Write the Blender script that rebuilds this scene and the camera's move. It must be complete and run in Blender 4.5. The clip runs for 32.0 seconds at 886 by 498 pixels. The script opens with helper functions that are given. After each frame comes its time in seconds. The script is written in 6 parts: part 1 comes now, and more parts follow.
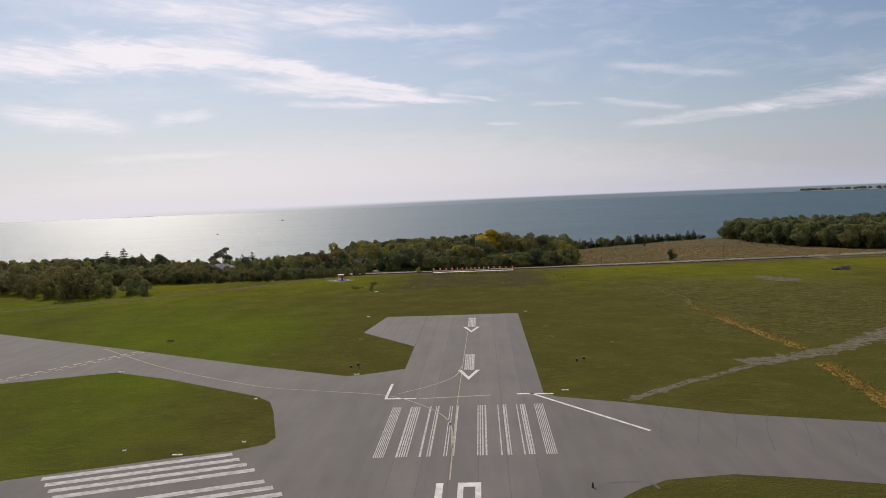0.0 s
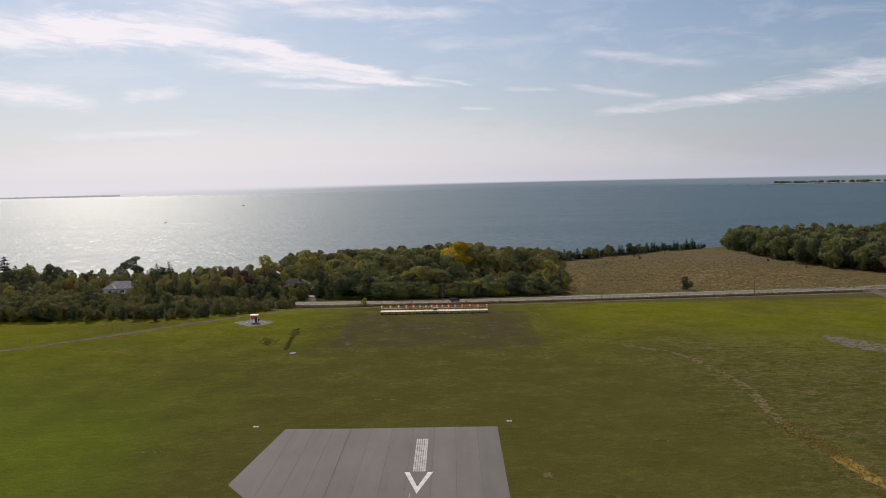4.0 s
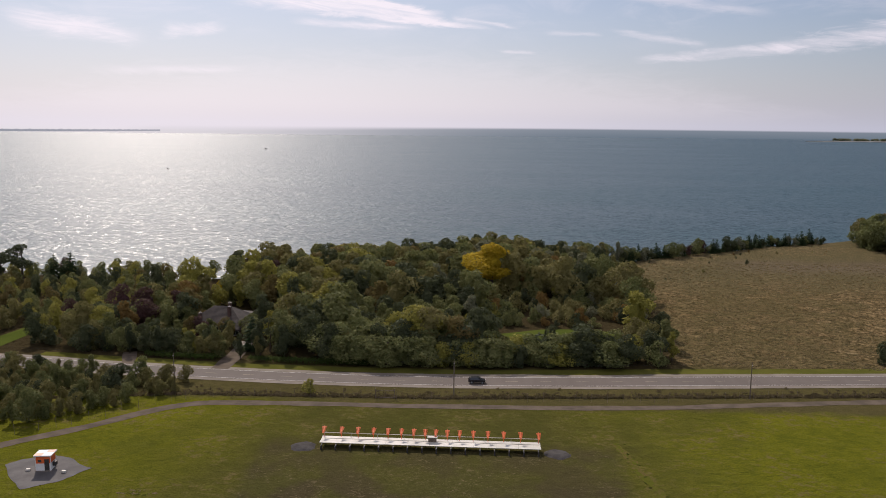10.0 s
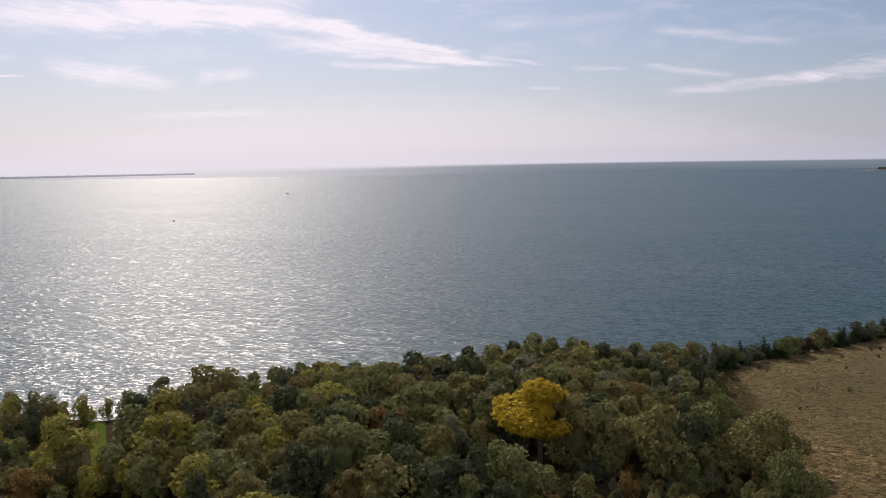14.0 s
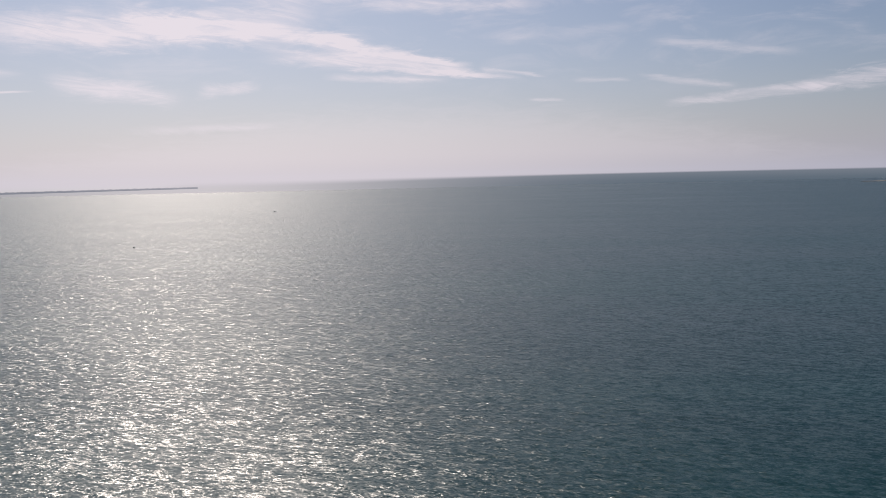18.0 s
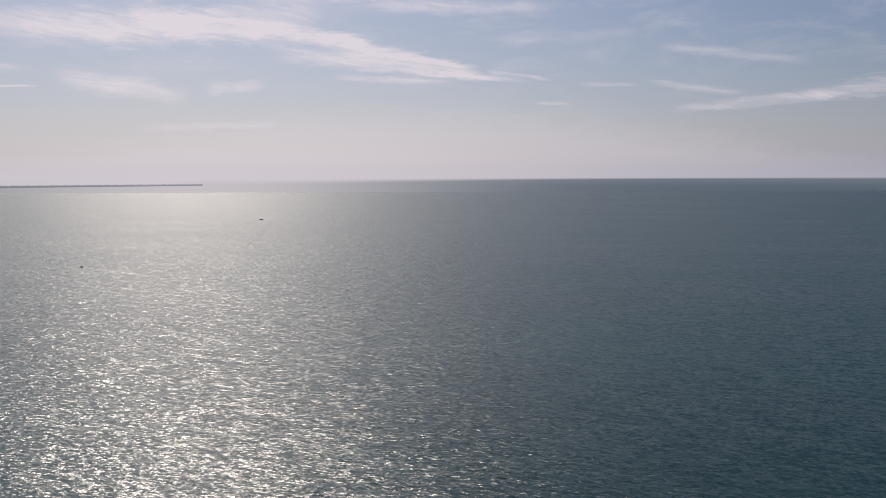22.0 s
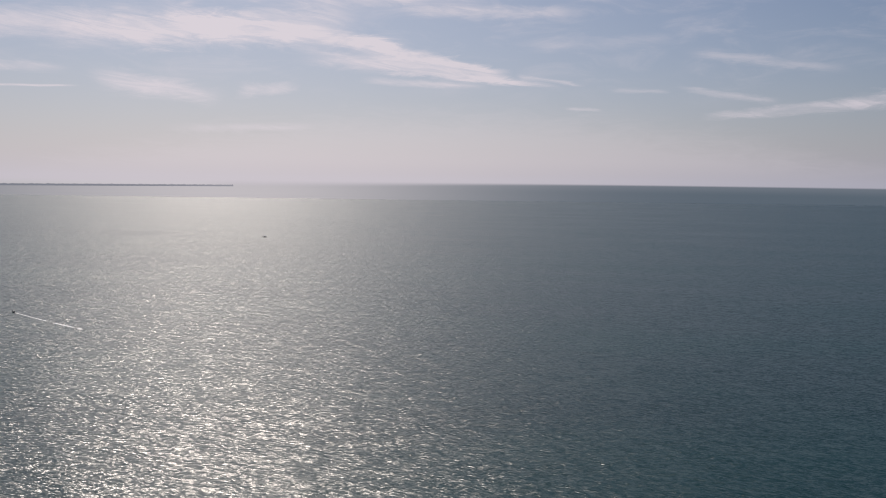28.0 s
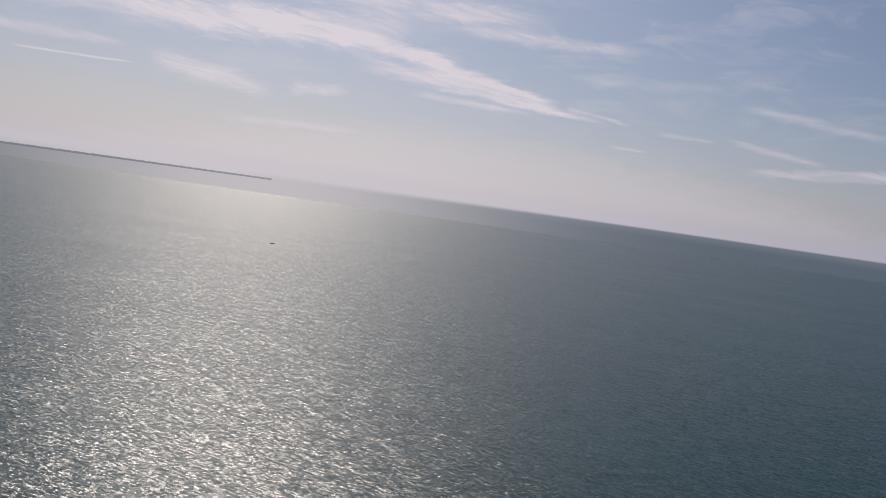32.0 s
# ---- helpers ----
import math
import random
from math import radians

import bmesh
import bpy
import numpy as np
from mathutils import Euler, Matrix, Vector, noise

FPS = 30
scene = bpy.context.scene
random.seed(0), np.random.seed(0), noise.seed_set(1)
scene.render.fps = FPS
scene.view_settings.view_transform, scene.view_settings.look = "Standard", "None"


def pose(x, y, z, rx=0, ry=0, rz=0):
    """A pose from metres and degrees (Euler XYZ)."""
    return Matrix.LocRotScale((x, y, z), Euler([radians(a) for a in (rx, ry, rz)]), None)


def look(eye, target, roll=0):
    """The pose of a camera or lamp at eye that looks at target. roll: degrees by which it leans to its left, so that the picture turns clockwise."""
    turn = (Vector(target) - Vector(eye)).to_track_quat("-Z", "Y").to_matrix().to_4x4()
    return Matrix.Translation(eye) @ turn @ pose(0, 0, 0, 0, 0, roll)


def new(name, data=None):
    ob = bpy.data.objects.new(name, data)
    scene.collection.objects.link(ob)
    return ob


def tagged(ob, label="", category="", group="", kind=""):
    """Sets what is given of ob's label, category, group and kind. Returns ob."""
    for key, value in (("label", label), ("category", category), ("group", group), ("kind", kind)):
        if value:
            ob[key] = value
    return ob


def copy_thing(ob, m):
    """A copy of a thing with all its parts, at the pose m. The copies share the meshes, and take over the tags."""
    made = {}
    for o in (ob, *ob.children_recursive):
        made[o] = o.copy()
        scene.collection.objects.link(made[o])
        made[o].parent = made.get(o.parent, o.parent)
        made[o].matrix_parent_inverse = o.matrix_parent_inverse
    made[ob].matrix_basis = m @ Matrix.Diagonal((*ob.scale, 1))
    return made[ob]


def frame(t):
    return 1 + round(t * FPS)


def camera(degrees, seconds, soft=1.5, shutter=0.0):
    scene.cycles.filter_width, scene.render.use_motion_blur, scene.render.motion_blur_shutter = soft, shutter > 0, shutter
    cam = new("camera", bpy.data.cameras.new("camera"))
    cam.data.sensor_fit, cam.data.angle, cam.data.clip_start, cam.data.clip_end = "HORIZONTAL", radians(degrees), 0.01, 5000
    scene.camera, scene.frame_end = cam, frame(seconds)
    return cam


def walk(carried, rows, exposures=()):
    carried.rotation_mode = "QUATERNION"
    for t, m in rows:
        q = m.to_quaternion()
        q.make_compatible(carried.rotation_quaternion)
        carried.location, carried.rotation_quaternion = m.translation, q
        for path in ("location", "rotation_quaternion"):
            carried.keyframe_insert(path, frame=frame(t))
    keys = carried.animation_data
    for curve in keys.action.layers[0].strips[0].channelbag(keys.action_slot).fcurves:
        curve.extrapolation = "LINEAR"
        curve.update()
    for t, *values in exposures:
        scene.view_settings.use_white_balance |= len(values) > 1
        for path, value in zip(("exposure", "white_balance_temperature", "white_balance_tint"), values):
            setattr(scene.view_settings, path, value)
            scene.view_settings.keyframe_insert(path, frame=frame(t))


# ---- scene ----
# ================= camera and its flight =================
cam = camera(58.00, 32.0, soft=0.75)
# seconds, x, y, z, yaw to the left, pitch, roll (degrees)
FLIGHT = [
    (0, 3.70, -167.18, 39.61, 2.761, -3.779, -2.253),
    (0.5, 3.76, -154.54, 41.24, 3.069, -4.145, -2.169),
    (1, 3.94, -141.88, 42.72, 3.073, -4.383, -2.251),
    (1.5, 4.15, -129.08, 44.04, 2.793, -4.569, -3.159),
    (2, 4.31, -116.16, 45.45, 2.318, -4.641, -2.890),
    (2.5, 4.82, -102.76, 46.79, 1.746, -4.846, -2.640),
    (3, 5.54, -89.49, 48.14, 1.294, -5.001, -2.040),
    (3.5, 6.06, -76.58, 49.33, 0.911, -5.016, -1.571),
    (5.5, 7.94, -24.83, 54.88, 1.139, -4.778, 0.063),
    (6, 8.26, -11.91, 55.94, 1.758, -5.017, 0.065),
    (6.5, 8.33, 1.35, 57.09, 2.329, -5.500, -0.400),
    (7, 8.41, 14.73, 57.95, 2.822, -5.998, -0.819),
    (7.5, 8.41, 28.08, 58.34, 3.053, -6.537, -1.573),
    (8, 8.79, 41.65, 58.48, 3.243, -7.449, -2.200),
    (8.5, 8.77, 55.48, 58.65, 3.152, -8.101, -1.319),
    (9, 9.08, 69.36, 58.84, 3.052, -8.657, -0.231),
    (9.5, 9.07, 83.34, 59.26, 2.989, -9.000, 0.620),
    (10, 8.93, 97.42, 59.46, 3.219, -8.919, 0.603),
    (10.5, 8.91, 112.31, 59.65, 3.814, -8.564, 0.488),
    (11, 8.23, 127.00, 60.07, 4.329, -8.122, 0.052),
    (11.5, 7.66, 141.60, 60.62, 4.847, -7.478, -0.257),
    (12, 7.13, 155.77, 61.58, 5.112, -6.774, -0.900),
    (12.5, 6.76, 169.63, 62.43, 5.364, -6.121, -1.405),
    (13, 6.30, 183.38, 63.45, 5.513, -5.747, -1.561),
    (13.5, 6.15, 197.86, 65.00, 5.645, -5.894, -1.164),
    (14, 5.94, 212.55, 66.25, 5.476, -6.289, -0.823),
    (14.5, 5.96, 227.23, 66.54, 5.399, -6.384, -1.170),
    (16.5, 7.63, 289.67, 69.11, 5.690, -6.556, -1.546),
    (17, 8.21, 305.80, 70.12, 5.573, -6.374, -1.825),
    (17.5, 8.90, 322.33, 71.45, 5.554, -5.850, -1.543),
    (18, 9.62, 339.14, 73.03, 5.681, -5.429, -1.281),
    (18.5, 10.29, 356.10, 74.73, 5.879, -5.125, -0.345),
    (19, 10.86, 373.12, 76.49, 5.849, -5.013, 0.373),
    (19.5, 11.35, 390.11, 78.23, 6.024, -4.893, -0.121),
    (20, 11.71, 407.03, 80.05, 6.032, -4.671, -1.477),
    (20.5, 11.94, 423.85, 82.07, 5.928, -4.481, -0.827),
    (21, 12.02, 440.51, 84.31, 5.897, -4.721, -0.387),
    (21.5, 11.90, 456.95, 86.65, 5.785, -5.091, -0.259),
    (22, 11.57, 473.13, 88.99, 5.924, -5.301, -0.170),
    (22.5, 11.08, 489.04, 91.20, 6.025, -5.727, 0.372),
    (23, 10.49, 504.71, 93.19, 6.238, -6.087, -0.073),
    (23.5, 9.90, 520.18, 95.00, 6.610, -6.290, 0.088),
    (24, 9.34, 535.50, 96.69, 6.601, -6.482, 0.127),
    (24.5, 8.86, 550.74, 98.39, 6.621, -6.396, 0.538),
    (25, 8.48, 565.94, 100.22, 6.783, -6.227, 0.928),
    (25.5, 8.16, 581.14, 102.36, 6.956, -6.207, 0.562),
    (27.5, 7.18, 642.13, 112.84, 7.624, -5.344, 0.733),
    (28, 7.00, 657.42, 115.35, 7.883, -5.013, 0.740),
    (28.5, 6.87, 672.74, 117.76, 8.004, -4.797, 1.114),
    (29, 6.79, 688.13, 120.09, 8.383, -4.554, 1.893),
    (29.5, 6.75, 703.57, 122.37, 8.743, -4.345, 2.667),
    (30, 6.71, 719.04, 124.59, 8.770, -4.172, 3.120),
    (30.5, 6.64, 734.53, 126.77, 8.719, -3.973, 3.457),
    (31, 6.55, 750.04, 128.92, 9.043, -3.924, 3.970),
    (31.5, 6.49, 765.58, 131.06, 9.485, -3.925, 5.929),
    (32, 6.43, 781.15, 133.19, 9.947, -3.838, 8.264),
]


def flight_pose(x, y, z, yaw, pitch, roll):
    a, b = radians(yaw), radians(pitch)
    ahead = Vector((-math.sin(a) * math.cos(b), math.cos(a) * math.cos(b), math.sin(b)))
    eye = Vector((x, y, z))
    return look(eye, eye + ahead * 100, roll)


walk(cam, [(r[0], flight_pose(*r[1:])) for r in FLIGHT],
     exposures=[(0.0, -0.02, 6320, 11), (3.5, 0.0, 6320, 10), (7.0, 0.05, 6350, 15), (14.0, 0.04, 6330, 16), (19.0, -0.27, 6370, 15), (32.0, -0.41, 6370, 15)])

# ================= world, sun =================
SUN_AZ, SUN_EL = -23.0, 38.0
sun_dir = Vector((math.sin(radians(SUN_AZ)) * math.cos(radians(SUN_EL)),
                  math.cos(radians(SUN_AZ)) * math.cos(radians(SUN_EL)), math.sin(radians(SUN_EL))))
sun = new("sun", bpy.data.lights.new("sun", "SUN"))
sun.data.energy, sun.data.angle, sun.data.color = 4.25, radians(0.53), (1.0, 0.895, 0.76)
sun.matrix_world = look(sun_dir * 200, (0, 0, 0))


class Nodes:
    """Short hand for building node trees."""

    def __init__(self, tree):
        self.t = tree
        tree.nodes.clear()

    def add(self, kind, **props):
        n = self.t.nodes.new(kind)
        for k, v in props.items():
            setattr(n, k, v)
        return n

    def link(self, a, b):
        self.t.links.new(a, b)

    def put(self, sock, v):
        if hasattr(v, "is_output"):
            self.t.links.new(v, sock)
        else:
            sock.default_value = v

    def math(self, op, a, b=0.0, c=0.0, clamp=False):
        n = self.add("ShaderNodeMath", operation=op, use_clamp=clamp)
        for s, v in zip(n.inputs, (a, b, c)):
            self.put(s, v)
        return n.outputs[0]

    def step(self, v, lo, hi):
        """A smooth rise from 0 at lo to 1 at hi."""
        n = self.add("ShaderNodeMapRange", interpolation_type="SMOOTHSTEP")
        for s, x in zip(n.inputs, (v, lo, hi, 0.0, 1.0)):
            self.put(s, x)
        return n.outputs[0]

    def mix(self, f, a, b, blend="MIX"):
        n = self.add("ShaderNodeMix", data_type="RGBA", blend_type=blend)
        self.put(n.inputs[0], f)
        for s, v in ((n.inputs[6], a), (n.inputs[7], b)):
            self.put(s, v if hasattr(v, "is_output") else (*v, 1.0))
        return n.outputs[2]

    def noise(self, vec, scale, detail=4.0, rough=0.55, warp=0.0):
        n = self.add("ShaderNodeTexNoise")
        self.link(vec, n.inputs["Vector"])
        n.inputs["Scale"].default_value = scale
        n.inputs["Detail"].default_value = detail
        n.inputs["Roughness"].default_value = rough
        n.inputs["Distortion"].default_value = warp
        return n.outputs[0]

    def scaled(self, vec, sx, sy, sz=1.0, turn=0.0, tilt=0.0):
        n = self.add("ShaderNodeMapping")
        self.link(vec, n.inputs[0])
        n.inputs["Rotation"].default_value = (radians(tilt), radians(tilt * 0.6), radians(turn))
        n.inputs["Scale"].default_value = (sx, sy, sz)
        return n.outputs[0]

    def xyz(self, vec):
        n = self.add("ShaderNodeSeparateXYZ")
        self.link(vec, n.inputs[0])
        return n.outputs


world = bpy.data.worlds.new("sky")
scene.world = world
world.use_nodes = True
W = Nodes(world.node_tree)
way = W.add("ShaderNodeTexCoord").outputs["Generated"]
wx, wy, wz = W.xyz(way)
azim = W.math("MULTIPLY", W.math("ARCTAN2", wx, wy), 57.29578)
elev = W.math("MULTIPLY", W.math("ARCSINE", wz), 57.29578)
sky = W.add("ShaderNodeTexSky", sky_type="NISHITA", sun_disc=False)
sky.sun_elevation, sky.sun_rotation = radians(SUN_EL), radians(360 + SUN_AZ)
sky.air_density, sky.dust_density, sky.ozone_density = 1.0, 1.2, 1.5
sky_col = W.mix(1.0, sky.outputs[0], (0.057, 0.061, 0.068), "MULTIPLY")
# a vector of azimuth and elevation for cloud shapes
flat = W.add("ShaderNodeCombineXYZ")
W.link(azim, flat.inputs[0])
W.link(elev, flat.inputs[1])
ae = flat.outputs[0]
wisp = W.noise(W.scaled(ae, 0.16, 0.55, turn=8), 1.0, 9.0, 0.62, 0.6)
fine = W.noise(W.scaled(ae, 0.34, 1.5, turn=10), 1.0, 9.0, 0.66, 0.9)
thread = W.noise(W.scaled(W.scaled(ae, 1.0, 1.0, turn=7), 0.22, 1.5), 1.0, 8.0, 0.62, 1.2)
strand = W.math("ADD", 0.50, W.math("MULTIPLY", W.step(thread, 0.32, 0.66), 0.62))


def cloud(az0, el0, az1, el1, half0, half1, dense, frayed_by=1.0):
    """A streak of cloud from one bearing and height to another, with its half height at both ends, frayed by noise."""
    u = W.math("DIVIDE", W.math("SUBTRACT", W.math("ADD", azim, W.math("MULTIPLY", W.math("SUBTRACT", wisp, 0.5), 3.0 * frayed_by)), az0), az1 - az0)
    mid = W.math("ADD", el0, W.math("MULTIPLY", u, el1 - el0))
    half = W.math("MAXIMUM", W.math("ADD", half0, W.math("MULTIPLY", u, half1 - half0)), 0.06)
    dy = W.math("SUBTRACT", W.math("ADD", elev, W.math("MULTIPLY", W.math("SUBTRACT", fine, 0.5), 1.5 * frayed_by * max(half0, half1) + 0.12)), mid)
    body = W.step(W.math("ABSOLUTE", W.math("DIVIDE", dy, half)), 1.3, 0.0)
    ends = W.math("MULTIPLY", W.step(u, -0.06, 0.22), W.step(u, 1.06, 0.80))
    return W.math("MULTIPLY", W.math("MULTIPLY", W.math("MULTIPLY", body, ends), strand), dense)


cover = None
for spec in (
        # the long bright wedge and the band that feeds it
        (-18.2, 8.45, -0.3, 6.5, 0.75, 0.22, 0.95), (-14.2, 9.05, -3.6, 7.35, 0.85, 0.30, 1.15), (-20.5, 10.0, -10.5, 9.1, 0.75, 0.5, 0.85),
        (-13.8, 6.85, -5.0, 6.45, 0.30, 0.22, 0.55), (-2.6, 7.2, 1.8, 6.6, 0.22, 0.12, 0.5), (-11.0, 11.6, 1.5, 11.5, 0.55, 0.4, 0.5),
        # broad pale sheets high on the sunny side
        (-34.0, 8.6, -14.0, 11.2, 1.0, 1.5, 0.85), (-27.5, 10.6, -17.0, 9.0, 1.2, 0.6, 0.75), (-44.0, 8.4, -27.0, 10.4, 0.8, 1.1, 0.55),
        (-26.0, 13.2, -5.0, 12.6, 1.3, 0.9, 0.6),
        # puffs below them and a thin trail
        (-31.6, 6.35, -23.2, 5.30, 0.95, 0.65, 0.72), (-22.6, 5.85, -18.4, 6.2, 0.55, 0.35, 0.6), (-26.5, 3.2, -17.0, 3.5, 0.35, 0.3, 0.35),
        (-39.5, 5.36, -32.4, 5.66, 0.10, 0.08, 0.9, 0.12), (-44.0, 6.6, -33.0, 6.7, 0.45, 0.35, 0.5),
        # the rising streak on the shaded side and small wisps
        (10.0, 4.40, 20.5, 5.15, 0.30, 0.46, 0.62), (18.0, 4.95, 34.0, 6.9, 0.50, 1.2, 0.68), (3.6, 6.25, 7.4, 6.1, 0.22, 0.16, 0.42),
        (8.2, 6.35, 14.6, 5.3, 0.18, 0.24, 0.45), (0.4, 4.98, 3.2, 4.9, 0.14, 0.12, 0.4), (8.5, 8.7, 18.5, 7.2, 0.42, 0.35, 0.38), (-2.0, 9.2, 8.0, 9.6, 0.45, 0.5, 0.2)):
    c = cloud(*spec)
    cover = c if cover is None else W.math("ADD", cover, c)
# a low bank of thin haze cloud with a soft domed top
bank_top = W.math("SUBTRACT", 4.9, W.math("MULTIPLY", W.math("POWER", W.math("ABSOLUTE", W.math("DIVIDE", W.math("ADD", azim, 6.5), 21.0)), 2.0), 2.4))
bank_top = W.math("ADD", bank_top, W.math("MULTIPLY", W.math("SUBTRACT", fine, 0.5), 3.4))
bank = W.math("MULTIPLY", W.math("MULTIPLY", W.step(W.math("SUBTRACT", elev, bank_top), 0.9, -2.2), W.step(elev, -0.2, 1.5)), 0.26)
cover = W.math("ADD", cover, bank)
# thin veil everywhere, broken by noise; denser unseen cloud added behind and overhead as fill light
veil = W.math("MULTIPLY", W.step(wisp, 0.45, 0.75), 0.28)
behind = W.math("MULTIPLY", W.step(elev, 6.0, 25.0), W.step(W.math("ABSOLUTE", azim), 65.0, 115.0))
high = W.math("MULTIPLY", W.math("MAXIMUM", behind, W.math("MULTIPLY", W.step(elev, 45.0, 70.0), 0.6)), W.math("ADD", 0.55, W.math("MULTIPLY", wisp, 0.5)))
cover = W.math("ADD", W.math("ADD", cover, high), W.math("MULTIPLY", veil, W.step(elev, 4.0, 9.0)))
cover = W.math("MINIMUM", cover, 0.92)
# nearness to the sun's bearing brightens haze and cloud
toward = W.step(W.math("ABSOLUTE", W.math("SUBTRACT", azim, SUN_AZ)), 60.0, 0.0)
haze_col = W.mix(toward, (0.482, 0.494, 0.575), (0.80, 0.755, 0.79))
haze = W.math("POWER", 2.718, W.math("MULTIPLY", W.math("MAXIMUM", elev, 0.0), -0.235))
clear = W.mix(W.math("MULTIPLY", toward, 0.32), sky_col, (0.49, 0.57, 0.69))
clear = W.mix(W.math("MULTIPLY", haze, 0.92), clear, haze_col)
cloud_col = W.mix(toward, (0.76, 0.725, 0.765), (0.95, 0.88, 0.90))
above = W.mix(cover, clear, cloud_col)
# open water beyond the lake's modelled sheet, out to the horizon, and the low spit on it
# sun glint and pale horizon haze are painted into this water's colour
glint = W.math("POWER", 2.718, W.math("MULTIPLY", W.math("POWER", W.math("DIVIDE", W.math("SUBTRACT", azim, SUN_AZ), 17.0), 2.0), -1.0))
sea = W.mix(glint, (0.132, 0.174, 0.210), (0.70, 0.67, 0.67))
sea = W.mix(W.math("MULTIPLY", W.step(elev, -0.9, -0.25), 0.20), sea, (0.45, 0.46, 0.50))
shore_line = W.math("ADD", -0.70, W.math("MULTIPLY", W.math("ADD", azim, 22.6), 0.004))
ragged = W.math("MULTIPLY", W.math("SUBTRACT", W.noise(W.scaled(ae, 4.0, 0.02), 1.0, 4.0), 0.45), 0.16)
upper = W.math("ADD", W.math("ADD", shore_line, 0.11), ragged)
spit = W.math("MULTIPLY", W.math("GREATER_THAN", elev, shore_line), W.math("LESS_THAN", elev, upper))
spit = W.math("MULTIPLY", spit, W.math("LESS_THAN", azim, -22.6))
# bright sun glare painted on the strip of water beyond the spit
spit_glare = W.math("MULTIPLY", W.step(W.math("SUBTRACT", elev, upper), 0.0, 0.06), W.step(azim, -22.0, -26.0))
sea = W.mix(W.math("MULTIPLY", spit_glare, 0.6), sea, (0.88, 0.84, 0.84))
sea = W.mix(W.math("MULTIPLY", spit, 0.85), sea, (0.24, 0.26, 0.30))
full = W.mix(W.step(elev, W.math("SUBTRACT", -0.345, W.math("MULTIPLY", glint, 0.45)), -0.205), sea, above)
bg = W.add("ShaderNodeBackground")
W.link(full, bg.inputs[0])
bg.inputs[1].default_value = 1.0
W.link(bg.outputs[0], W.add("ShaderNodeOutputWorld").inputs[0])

# ================= materials =================


def material(name):
    m = bpy.data.materials.new(name)
    m.use_nodes = True
    return m, Nodes(m.node_tree)


def finish(N, col, rough=0.85, bump=None, dist=0.05, metal=0.0, spec=0.3, strength=0.6):
    p = N.add("ShaderNodeBsdfPrincipled")
    N.put(p.inputs["Base Color"], col if hasattr(col, "is_output") else (*col, 1))
    N.put(p.inputs["Roughness"], rough)
    N.put(p.inputs["Metallic"], metal)
    N.put(p.inputs["Specular IOR Level"], spec)
    if bump is not None:
        b = N.add("ShaderNodeBump")
        b.inputs["Strength"].default_value, b.inputs["Distance"].default_value = strength, dist
        N.link(bump, b.inputs["Height"])
        N.link(b.outputs[0], p.inputs["Normal"])
    out = N.add("ShaderNodeOutputMaterial")
    N.link(p.outputs[0], out.inputs[0])
    return p


def rough_surface(name, a, b, scale, grain, rough=0.85, metal=0.0, spec=0.3, dist=0.02, vary=0.0):
    """A worn surface: two colours mixed by large stains, and a finer grain with relief."""
    m, N = material(name)
    co = N.add("ShaderNodeTexCoord").outputs["Object"]
    stain, fine_grain = N.noise(co, scale, 5), N.noise(co, grain, 3)
    f = N.math("ADD", N.math("MULTIPLY", N.step(stain, 0.3, 0.7), 0.7), N.math("MULTIPLY", fine_grain, 0.35), clamp=True)
    col = N.mix(f, a, b)
    if vary:
        r = N.add("ShaderNodeObjectInfo").outputs["Random"]
        k = N.math("ADD", 1.0 - vary / 2, N.math("MULTIPLY", r, vary))
        c = N.add("ShaderNodeCombineColor")
        for s in c.inputs:
            N.link(k, s)
        col = N.mix(1.0, col, c.outputs[0], "MULTIPLY")
    finish(N, col, rough, fine_grain, dist, metal, spec)
    return m


